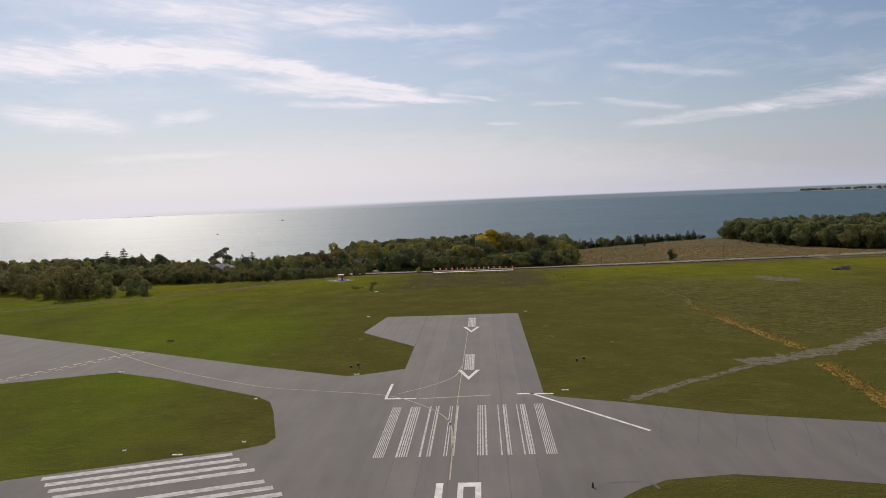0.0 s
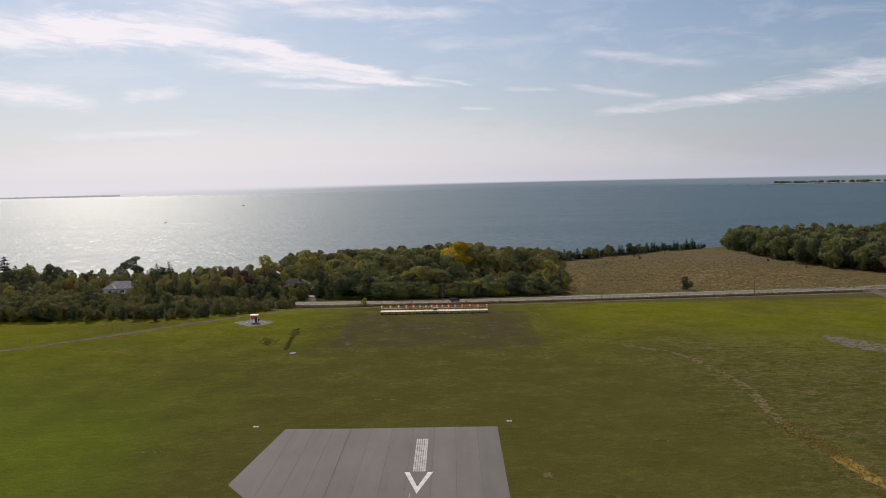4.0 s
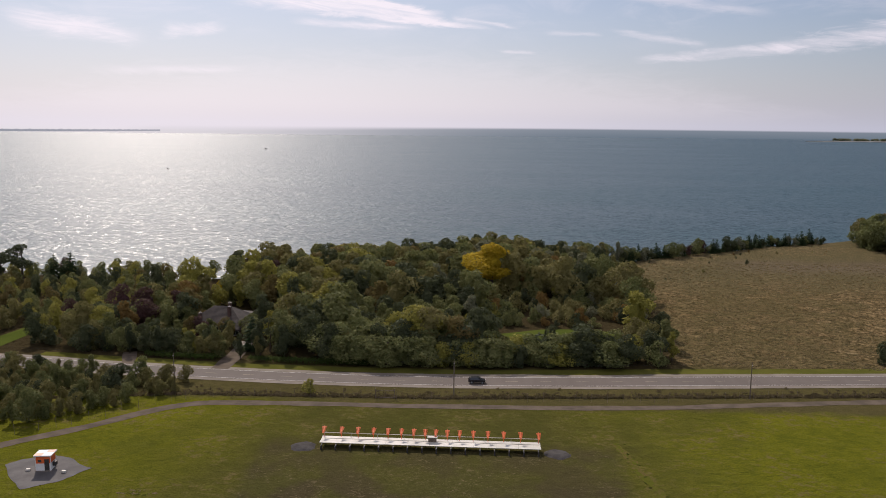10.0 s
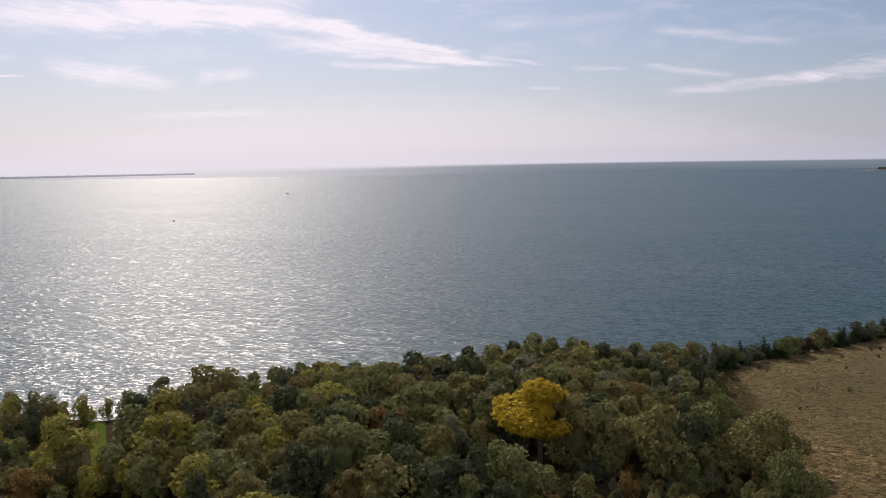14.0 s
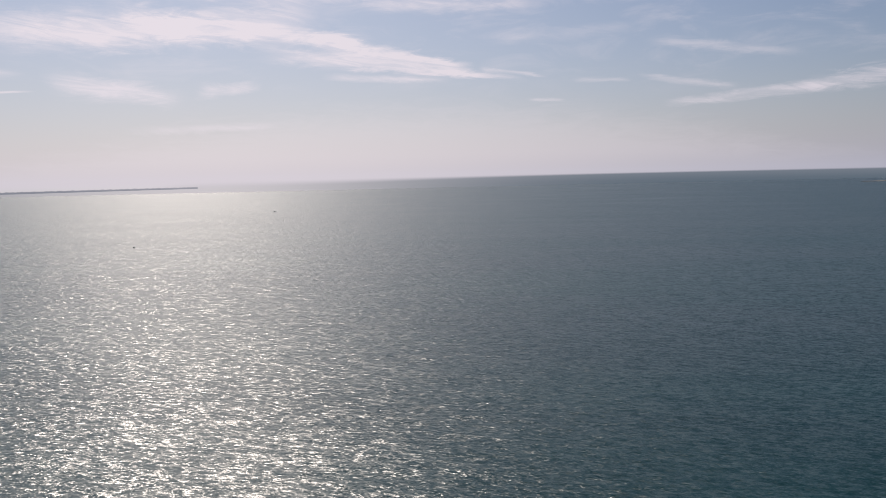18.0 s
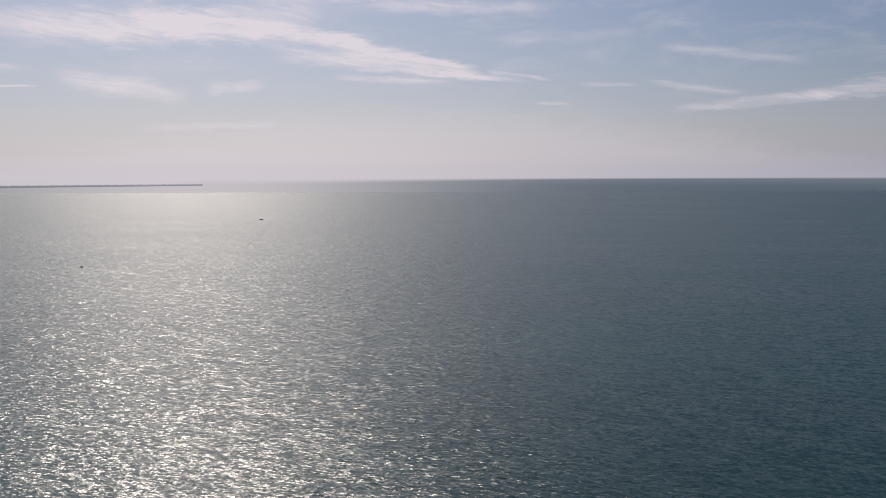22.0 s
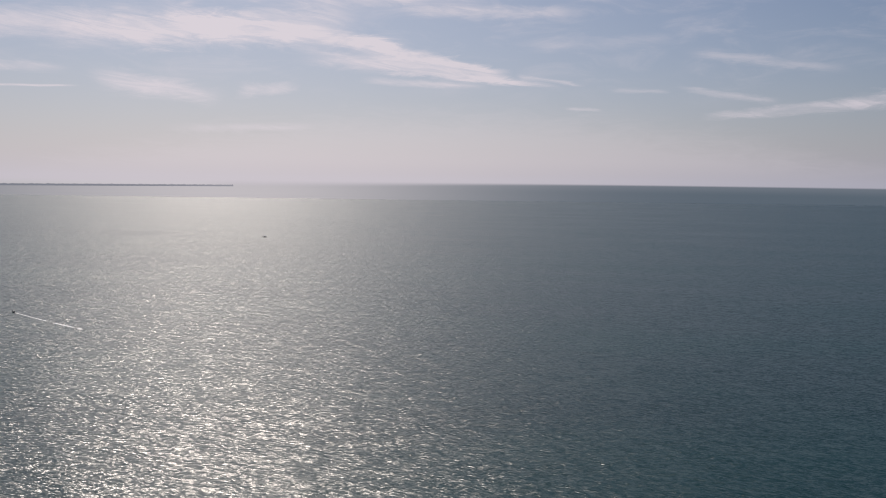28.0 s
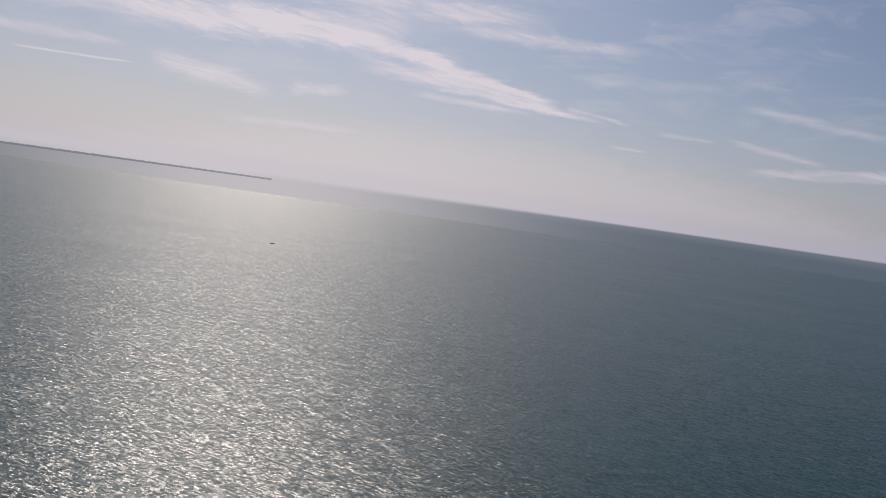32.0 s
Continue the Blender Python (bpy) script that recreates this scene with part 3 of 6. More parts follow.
def part(name, data, mat, parent, label="", at=None):
    """Links a bmesh or mesh as one mesh object under a thing or a part."""
    if isinstance(data, bmesh.types.BMesh):
        me = bpy.data.meshes.new(name)
        data.to_mesh(me)
        data.free()
        me.materials.append(mat)
        data = me
    ob = new(name, data)
    ob.parent = parent
    if at is not None:
        ob.matrix_basis = at
    if label:
        tagged(ob, label)
    return ob


def thing(name, label, category, group="", kind="", at=None):
    ob = new(name)
    ob.empty_display_size = 0.3
    if at is not None:
        ob.matrix_basis = at
    return tagged(ob, label, category, group, kind)


def solid(name, data, mat, label, category="", group="", kind="", at=None):
    ob = part(name, data, mat, None, "", at)
    return tagged(ob, label, category, group, kind)


def box(bm, x0, x1, y0, y1, z0, z1, bevel=0.0):
    vs = [bm.verts.new((x, y, z)) for z in (z0, z1) for y in (y0, y1) for x in (x0, x1)]
    fs = [bm.faces.new([vs[i] for i in q]) for q in ((0, 2, 3, 1), (4, 5, 7, 6), (0, 1, 5, 4), (2, 6, 7, 3), (0, 4, 6, 2), (1, 3, 7, 5))]
    if bevel:
        es = list({e for f in fs for e in f.edges})
        bmesh.ops.bevel(bm, geom=es, offset=bevel, segments=2, affect="EDGES", profile=0.6)
    return bm


def boxes(*specs, bevel=0.0):
    bm = bmesh.new()
    for s in specs:
        box(bm, *s, bevel=bevel)
    return bm


def tube(bm, a, b, r0, r1=None, sides=8):
    """A tapered rod from a to b."""
    a, b = Vector(a), Vector(b)
    r1 = r0 if r1 is None else r1
    q = (b - a).to_track_quat("Z", "Y")
    rings = []
    for p, r in ((a, r0), (b, r1)):
        rings.append([bm.verts.new(p + q @ Vector((r * math.cos(k * math.tau / sides), r * math.sin(k * math.tau / sides), 0))) for k in range(sides)])
    for k in range(sides):
        bm.faces.new((rings[0][k], rings[0][(k + 1) % sides], rings[1][(k + 1) % sides], rings[1][k]))
    bm.faces.new(rings[0][::-1])
    bm.faces.new(rings[1])
    return bm


SHORE_X = (-2500, -700, -400, -200, -120, -40, 5, 60, 100, 170, 300, 500, 900, 2500)
SHORE_Y = (250, 360, 420, 450, 450, 470, 497, 512, 532, 580, 640, 720, 860, 1100)
LAKE_Z = -17.0


def shore(x):
    return float(np.interp(x, SHORE_X, SHORE_Y)) + 5 * noise.noise((x * 0.02, 3.1, 0)) + 2 * noise.noise((x * 0.09, 7.7, 0))


def ground_z(x, y):
    s = shore(x)
    return float(np.interp(y, (235, 285, s - 14, s, s + 40), (0, -3, -9, -17.5, -24)))


def on_ground(x, y, up=0.0):
    return Vector((x, y, ground_z(x, y) + up))


def sheet(points, lift, step=4.0):
    """A flat or draped surface inside a closed outline: a bmesh cut into strips so that it follows the ground."""
    bm = bmesh.new()
    vs = [bm.verts.new((x, y, 0)) for x, y in points]
    bm.faces.new(vs)
    bmesh.ops.triangulate(bm, faces=bm.faces[:])
    lo, hi = min(p[1] for p in points), max(p[1] for p in points)
    if hi > 235:
        for axis, n in ((1, Vector((0, 1, 0))), (0, Vector((1, 0, 0)))):
            a, b = min(p[axis] for p in points), max(p[axis] for p in points)
            k = math.ceil(a / step) * step
            while k < b:
                co = Vector((0, 0, 0))
                co[axis] = k
                bmesh.ops.bisect_plane(bm, geom=bm.verts[:] + bm.edges[:] + bm.faces[:], plane_co=co, plane_no=n)
                k += step
    for v in bm.verts:
        v.co.z = ground_z(v.co.x, v.co.y) + lift
    bmesh.ops.recalc_face_normals(bm, faces=bm.faces[:])
    if bm.faces[:] and sum(f.normal.z for f in bm.faces) < 0:
        bmesh.ops.reverse_faces(bm, faces=bm.faces[:])
    return bm


def frayed(points, amount, seed=0, step=0.9):
    """A closed outline with many small notches and tongues."""
    out = []
    for i, a in enumerate(points):
        b = points[(i + 1) % len(points)]
        d = Vector((b[0] - a[0], b[1] - a[1]))
        n = max(1, int(d.length / step))
        side = Vector((d.y, -d.x)).normalized()
        for k in range(n):
            p = Vector(a).lerp(Vector(b), k / n)
            p += side * amount * (noise.noise((p.x * 0.45, p.y * 0.45, seed)) + 0.6 * noise.noise((p.x * 1.6, p.y * 1.6, seed)))
            out.append((p.x, p.y))
    return out


def spline(points, step=3.0):
    """Points along a smooth curve through the given ones."""
    p = [Vector((*q, 0)) for q in points]
    p = [2 * p[0] - p[1]] + p + [2 * p[-1] - p[-2]]
    out = []
    for i in range(1, len(p) - 2):
        n = max(2, int((p[i + 1] - p[i]).length / step))
        for k in range(n):
            t = k / n
            a, b, c, d = p[i - 1], p[i], p[i + 1], p[i + 2]
            out.append(0.5 * (2 * b + (c - a) * t + (2 * a - 5 * b + 4 * c - d) * t * t + (3 * b - a - 3 * c + d) * t ** 3))
    out.append(p[-2])
    return out


def ribbon(points, width, lift, ragged=0.0, shift=0.0, step=3.0, seed=0):
    """A strip of ground along a curve, with ragged edges."""
    pts = spline(points, step)
    bm = bmesh.new()
    rows = []
    for i, p in enumerate(pts):
        d = (pts[min(i + 1, len(pts) - 1)] - pts[max(i - 1, 0)]).normalized()
        side = Vector((d.y, -d.x, 0))
        row = []
        for k, s in enumerate((-1, -0.33, 0.33, 1)):
            r = ragged * noise.noise((i * 0.55, s * 9 + seed * 3.3, 1.5)) if abs(s) == 1 else 0
            q = p + side * (shift + s * width / 2 + r * s)
            row.append(bm.verts.new((q.x, q.y, ground_z(q.x, q.y) + lift)))
        rows.append(row)
    for a, b in zip(rows, rows[1:]):
        for k in range(3):
            bm.faces.new((a[k], a[k + 1], b[k + 1], b[k]))
    if sum(f.calc_area() * (1 if f.normal.z >= 0 else -1) for f in bm.faces) <= 0:
        bm.normal_update()
        if bm.faces[:] and sum(f.normal.z for f in bm.faces) < 0:
            bmesh.ops.reverse_faces(bm, faces=bm.faces[:])
    return bm


def quad_xy(bm, pts, z):
    bm.faces.new([bm.verts.new((x, y, z)) for x, y in pts])
    return bm


def bar(bm, a, b, width, z):
    """A painted line from a to b."""
    a, b = Vector(a), Vector(b)
    d = (b - a).normalized()
    s = Vector((d.y, -d.x)) * width / 2
    quad_xy(bm, (a + s, b + s, b - s, a - s), z)
    return bm


# ================= ground and lake =================
xs_ = sorted(set([-6000, -3500, -2000, -1300, -900, -700, -560] + list(range(-480, 521, 8)) + [560, 640, 760, 900, 1300, 2000, 3500, 6000]))
ys_ = sorted(set([-6000, -3000, -1200, -600, -300, -150, -60, 0, 60, 120, 170, 200, 235] + list(range(240, 285, 9)) + [285] + list(range(291, 780, 6)) + [800, 860, 940, 1040, 1180]))
gv = [(x, y, ground_z(x, y)) for y in ys_ for x in xs_]
nx_ = len(xs_)
gf = [(j * nx_ + i, j * nx_ + i + 1, (j + 1) * nx_ + i + 1, (j + 1) * nx_ + i) for j in range(len(ys_) - 1) for i in range(nx_ - 1)]
ground = solid("ground", mesh_of("ground", gv, gf, GROUND, smooth=True), None, "mown airfield grass, dry hayfield and woodland floor sloping to a lake", "ground", kind="structure")
lake = solid("water", mesh_of("water", [(-9000, 150, LAKE_Z), (9000, 150, LAKE_Z), (9000, 9000, LAKE_Z), (-9000, 9000, LAKE_Z)], [(0, 1, 2, 3)], WATER), None,
             "wide blue-green lake with small waves and bright sun glitter", "lake", kind="structure")

# ---- pavements of the airfield ----
solid("taxiway", sheet([(-300, 174), (-155.5, 86.4), (-91.5, 48.0), (-52.8, 23.7), (-27.9, 9.5), (-24.4, 10.2), (-14.8, 15.4), (-14.8, -41), (-32.9, -39.6), (-32.2, -35.9),
       (-36.8, -19.7), (-39.5, -11.9), (-43.5, -7.0), (-69.1, 11.3), (-86.0, 20.5), (-109.4, 11.6), (-300, -62)], 0.02), APRON, "grey worn asphalt taxiway with a bend", "taxiway", kind="structure")
solid("pavement", sheet([(-14.8, -36.6), (-32.9, -39.6), (-37.6, -42.7), (-45.1, -45.0), (-68.9, -54.3), (-300, -145), (-300, -178), (-14.8, -70)], 0.026), APRON,
      "grey asphalt of a crossing runway", "runway", kind="structure")
solid("taxiway", sheet([(14.8, -10.2), (17.2, -13.6), (28.7, -19.0), (46.4, -28.8), (68.5, -36.0), (300, -112), (300, -150), (55.1, -63.0), (46.2, -60.3), (37.2, -58.2),
       (27.7, -59.8), (23.7, -62.7), (20.9, -65.6), (14.8, -82)], 0.02), APRON, "cracked grey asphalt taxiway leaving the runway", "taxiway", kind="structure")
runway = thing("runway", "grey asphalt runway with longitudinal paving lanes and worn white markings", "runway", kind="structure")
lane_w = 30.0 / 7
for k in range(7):
    x0 = -15 + k * lane_w
    part("lane", boxes((x0 + 0.05, x0 + lane_w - 0.05, -420, 96.5, -0.1, 0.04)), ASPHALT, runway)
part("seam", boxes((-14.98, 14.98, -420, 96.4, -0.1, 0.031)), JOINT, runway, "dark tarred seams between the lanes")
pad = thing("pavement", "asphalt turning pad with slanted edges beside the runway end", "pavement", kind="structure")
pad_pts = [(-15.05, 96.5), (-28.6, 97.0), (-32.2, 66.9), (-15.05, 42.9)]
part("slab", sheet(pad_pts, 0.03), ASPHALT, pad)
for x in (-18.6, -22.5, -26.4):
    y0 = float(np.interp(x, (-31.9, -15.05), (66.7, 42.9)))
    part("seam", bar(bmesh.new(), (x, y0 + 0.4), (x, 96.4), 0.14, 0.034), JOINT, pad)
for k in range(9):
    xa = 36 + k * 5.2
    ya = -24 - k * 1.9
    solid("pavement_crack", ribbon([(xa, ya), (xa - 3.0 + 0.5 * (k % 3), ya - 9), (xa - 5.5, ya - 20 + k * 0.3)], 0.16, 0.034, 0.05, step=2, seed=k), JOINT,
          "dark crack across the taxiway asphalt", "crack", kind="structure")

# ---- painted markings ----
PZ = 0.047


def threshold_stripe(cx, lines, kind_mat):
    t = thing("threshold_stripe", "long worn white threshold stripe painted on the runway", "runway marking", "threshold stripes", at=pose(cx, -33.2, PZ))
    for o, w in lines:
        part("paint_line", bar(bmesh.new(), (o, -14.6), (o, 14.6), w, 0.0), kind_mat, t)
    return t


full_lines = [(-0.75 + 0.3 * k, 0.15) for k in range(6)]
for cx, lines in ((-13.3, full_lines), (-9.7, [(-0.8, 0.34), (-0.35, 0.2), (0.0, 0.2), (0.35, 0.2), (0.75, 0.2)]), (-6.1, [(-0.8, 0.34), (0.7, 0.3), (0.3, 0.16)]),
                  (-2.5, [(-0.7, 0.16), (-0.3, 0.16), (0.75, 0.26)]), (2.7, [(-0.7, 0.2), (-0.3, 0.2), (0.1, 0.24), (0.65, 0.3)]),
                  (6.3, [(-0.6, 0.2), (0.45, 0.34), (0.85, 0.2)]), (9.9, [(-0.7, 0.2), (0.0, 0.2), (0.4, 0.34), (0.8, 0.2)]), (13.3, full_lines)):
    threshold_stripe(cx, lines, WORN_PAINT)


def runway_arrow(y_tip):
    t = thing("runway_arrow", "white painted arrow with a barred shaft on the runway", "runway marking", "runway arrows", at=pose(-0.1, y_tip, PZ))
    bm = bmesh.new()
    quad_xy(bm, ((0, 0), (0, 3.0), (-1.6, 9.6), (-2.5, 9.6)), 0)
    quad_xy(bm, ((0, 0), (2.5, 9.6), (1.6, 9.6), (0, 3.0)), 0)
    part("arrow_head", bm, WHITE_PAINT, t)
    for o in (-0.95, -0.55, -0.15, 0.25, 0.65, 1.0):
        part("shaft_line", bar(bmesh.new(), (o, 9.9), (o, 27.5), 0.3, 0), WORN_PAINT, t)


runway_arrow(2.4)
runway_arrow(61.8)


def painted(name, segs, mat, label, lift=PZ):
    bm = bmesh.new()
    for a, b, w in segs:
        bar(bm, a, b, w, lift)
    return solid(name, bm, mat, label, "pavement marking", kind="structure")


painted("corner_marking", [((-16.5, -12), (-10.2, -12.3), 0.75), ((-16.3, -11.6), (-16.3, 0.6), 0.55)], WHITE_PAINT, "white corner line painted on the pavement")
painted("threshold_bar", [((-9.6, -12.6), (4.6, -11.2), 0.5)], FADED, "faded white bar across the runway")
painted("threshold_bar", [((9.6, -10.8), (16.8, -11.4), 0.8)], WHITE_PAINT, "short white bar at the runway edge")
painted("edge_line", [((12.4, -10.6), (30.2, -37.3), 0.65)], WHITE_PAINT, "slanting white line across the pavement joint")
painted("centre_line", [((-1.9, -58), (-2.0, -18), 0.2), ((-2.0, -18), (-1.2, 62), 0.14)], FADED, "thin faded yellow guide line along the runway")
for pts, lab in (([(-104.5, 53.3), (-75, 24), (-46.8, 2.6), (-31.9, -3.6), (-17.0, -9.0), (-8.9, -17.2), (-3.2, -28.5), (-2.0, -44)], "faded yellow taxi line curving onto the runway"),
                 ([(-14, -8), (-8, -2), (-3.2, 6), (-1.9, 16)], "thin faded guide line curving along the runway")):
    solid("taxi_line", ribbon(pts, 0.24, PZ, 0, step=2), FADED, lab, "pavement marking", kind="structure")
hold = thing("holding_line", "pale yellow dashed holding line across the taxiway", "pavement marking", "", "structure")
for k in range(15):
    a, b = Vector((-91.8, 47.6)), Vector((-119, 5.5))
    p, q = a.lerp(b, k / 15 + 0.008), a.lerp(b, k / 15 + 0.05)
    part("dash", bar(bmesh.new(), p, q, 0.9, PZ), FADED, hold)
    off = Vector((-3.4, 1.4))
    part("dash", bar(bmesh.new(), p - off * 0.7, q - off * 0.7, 0.5, PZ), FADED, hold)
# bars of the crossing runway
ang = math.atan2(9.6, 25.6)
along, across = Vector((math.cos(ang), math.sin(ang))), Vector((math.sin(ang), -math.cos(ang)))
for k in range(8):
    c0 = Vector((-37.0, -44.3)) + across * (k * 3.05 + (2.6 if k > 3 else 0)) + along * (k * 0.9)
    solid("threshold_stripe", bar(bmesh.new(), c0, c0 - along * 27.5, 1.55, PZ), WORN_PAINT, "white threshold stripe on the crossing runway", "runway marking", "crossing runway stripes")


def numeral(x, y, strokes):
    bm = bmesh.new()
    for x0, x1, y0, y1 in strokes:
        quad_xy(bm, ((x0, y0), (x1, y0), (x1, y1), (x0, y1)), 0)
    return solid("runway_numeral", bm, WHITE_PAINT, "tall blocky white numeral painted on the runway", "runway marking", "runway numerals", at=pose(x, y, PZ))


# the figures 0 and 1, read from the lake side
numeral(0.9, -59.2, ((-1.6, -0.8, -18, 0), (0.8, 1.6, -18, 0), (-0.8, 0.8, -1.6, 0), (-0.8, 0.8, -18, -16.4)))
numeral(-3.2, -59.2, ((-0.5, 0.5, -18, 0), (0.5, 1.3, -17.2, -15.2)))

# ---- earth paths, ditches, gravel ----
solid("dirt_path", ribbon([(29.9, -18.0), (44.1, -5.6), (59.8, 7.0), (70, 14)], 2.4, 0.03, 1.2, step=1.0, seed=1), STONY, "narrow brown trodden path through the grass", "path", kind="structure")
solid("gravel_path", ribbon([(61, 12), (72, 15.5), (90, 26), (107, 42), (140, 66), (210, 120), (330, 190)], 6.4, 0.035, 2.8, step=1.1, seed=2), STONY, "rough grey gravel track across the grass", "track", kind="structure")
solid("dirt_path", ribbon([(34, 244), (37, 226), (42, 200), (47, 187), (58, 173.5)], 1.3, 0.03, 0.7, step=1.0, seed=6), WORN_LINE,
      "faint brown worn line through the grass", "worn line", kind="structure")
solid("dirt_path", ribbon([(58, 173.5), (70, 160), (73.2, 146), (75.6, 127), (73.2, 100), (73, 89)], 2.2, 0.03, 1.0, step=1.0, seed=3), DITCH,
      "brown eroded ditch winding through the grass", "ditch", kind="structure")
for pts in ([(74.5, 76), (76.5, 53), (79.3, 25)], [(77, 9), (76, -10), (74.5, -24), (70, -60)]):
    solid("dry_grass_strip", ribbon(pts, 2.6, 0.032, 1.2, step=1.0, seed=12), STRAW_BED, "strip of matted orange dry grass in the ditch", "grass", kind="structure")
solid("service_road", ribbon([(-330, 95), (-200, 140), (-139, 178), (-100, 213), (-80.7, 231.8), (-70.9, 242.0), (-58, 259.0), (-43, 263.2), (0.7, 264.8), (44, 268.2), (92, 277), (150, 285), (330, 300)], 3.2, 0.04, 0.5, seed=4), SERVICE,
      "narrow gravel service road along the fence", "road", kind="structure")
solid("gravel_pad", sheet(frayed([(-74.2, 224.3), (-70, 219.2), (-66, 215.4), (-61.8, 218.6), (-59.4, 223.0), (-58.6, 224.2), (-60.5, 225.2), (-64.5, 227.8), (-68.8, 229.6), (-72.4, 226.8)], 0.45, 2), 0.05), DARK_GRAVEL, "grey gravel pad round a small hut", "gravel", kind="structure")
solid("rubble_patch", sheet(frayed([(119, 172), (121, 182), (126, 180), (130, 171), (134, 167), (131, 159), (126, 158), (122, 163)], 2.6, 4), 0.04), STONY, "bare gravelly patch in the grass", "gravel", kind="structure")
rng0 = random.Random(5)
for x, y, a, b in ((38, 40.6, 2.6, 1.2), (2.9, 110.2, 2.4, 0.8), (-20, 172, 5.5, 2.4), (-24, 176, 2.5, 3.5), (-27, 184, 1.2, 4.5), (-33, 176, 2.4, 1.2), (-12, 188, 4.0, 1.0), (4, 196, 5.0, 0.9), (16, 190, 4.5, 1.2), (-4, 206, 6.0, 1.0), (-18, 214, 3.5, 1.2), (12, 214, 3.0, 2.0), (-38, 212, 4.5, 2.2), (-47, 216, 3.2, 1.0), (-52, 84, 3.0, 1.0), (22, 69, 1.0, 1.3), (19.6, 40, 0.8, 4.0), (-60, 60, 2.5, 0.9), (46, 86, 2.0, 0.7), (-10, 118, 2.6, 0.8), (22, 52, 0.8, 2.0), (-38.3, 60.1, 2.2, 1.6), (-32.3, 56.0, 2.0, 1.2), (-68, 53.5, 2.2, 0.8), (-63.3, 59, 1.6, 0.7), (-51, 37.6, 1.4, 0.8), (72.3, 66.6, 1.4, 1.6), (20.5, 45.8, 1.1, 1.4)):
    bm = bmesh.new()
    for q in range(int(9 + 5 * a * b)):
        qa, qr = rng0.uniform(0, math.tau), math.sqrt(rng0.uniform(0, 1))
        px, py, pr = x + a * qr * math.cos(qa), y + b * qr * math.sin(qa), rng0.uniform(0.09, 0.40)
        bm.faces.new([bm.verts.new((px + pr * 1.6 * math.cos(k * math.tau / 7) * rng0.uniform(0.5, 1.2), py + pr * math.sin(k * math.tau / 7) * rng0.uniform(0.5, 1.2), 0.012 + 0.0015 * q)) for k in range(7)])
    solid("bare_patch", bm, DITCH, "bare pale earth patch in the grass", "bare ground", kind="structure")
solid("puddle", sheet([(-42.6, 169.4), (-41.6, 169), (-40.8, 170), (-41, 171.4), (-42, 171.8), (-42.8, 170.8)], 0.04), GLASS, "small dark puddle in the grass", "puddle", kind="structure")

# ---- highway ----
ROAD_PTS = [(-420, 352), (-300, 322), (-200, 303), (-136, 295.6), (-112, 293.4), (-70, 288.0), (-17, 285.4), (25, 287.8), (58, 291.4), (100, 296), (165, 303), (260, 316), (420, 342), (700, 392)]
solid("road_shoulder", ribbon(ROAD_PTS, 12.2, 0.06, 0.5, step=5), SHOULDER, "pale gravel shoulders along a two-lane highway", "road shoulder", kind="structure")
solid("road", ribbon(ROAD_PTS, 8.4, 0.085, 0, step=5), ROAD, "grey two-lane asphalt highway", "road", kind="structure")
for s in (-3.55, 3.55):
    solid("road_line", ribbon(ROAD_PTS, 0.16, 0.095, 0, s, step=5), WHITE_PAINT, "white edge line along the highway", "road marking", kind="structure")
rp = spline(ROAD_PTS, 3.0)
centre = bmesh.new()
for i in range(0, len(rp) - 1, 3):
    a, b = rp[i], rp[i] + (rp[i + 1] - rp[i]).normalized() * 3.0
    bar(centre, a.xy, b.xy, 0.14, 0)
for v in centre.verts:
    v.co.z = ground_z(v.co.x, v.co.y) + 0.1
solid("road_line", centre, FADED, "broken yellow centre line of the highway", "road marking", kind="structure")
for pts, w in (([(-59, 290.5), (-59, 298), (-59.5, 306), (-60, 313)], 4.6), ([(-84, 293), (-86.5, 300), (-89, 306)], 3.4), ([(-152, 298), (-156, 315), (-168, 345)], 4.0), ([(200, 309), (192, 280), (187, 262)], 5.0)):
    solid("driveway", ribbon(pts, w, 0.07, 0.6, seed=int(w * 7)), SERVICE, "pale gravel driveway joining the highway", "driveway", kind="structure")
solid("lawn", sheet([(13.6, 338), (16.0, 323.5), (30, 322), (46.8, 327), (51.5, 342), (40, 347), (26, 345)], 0.06), LAWN, "bright green mown lawn inside the wood", "lawn", kind="structure")
solid("lawn", sheet([(-136, 302), (-127.5, 301), (-128.5, 333), (-135, 334)], 0.06), LAWN, "bright green lawn strip between trees", "lawn", kind="structure")
solid("lawn", sheet([(-122.2, 431.2), (-116.2, 431.5), (-99.9, 402.4), (-88.3, 382.1), (-92.3, 381.8), (-104.3, 402.1)], 0.06), LAWN, "sunlit green lawn running down to the water between trees", "lawn", kind="structure")
solid("grass_verge", ribbon([(x, y + 8.4) for x, y in ROAD_PTS[4:13]], 4.5, 0.05, 0.8, step=5), VERGE, "green mown verge beside the highway", "verge", kind="structure")

# ================= trees =================
rng = np.random.default_rng(7)


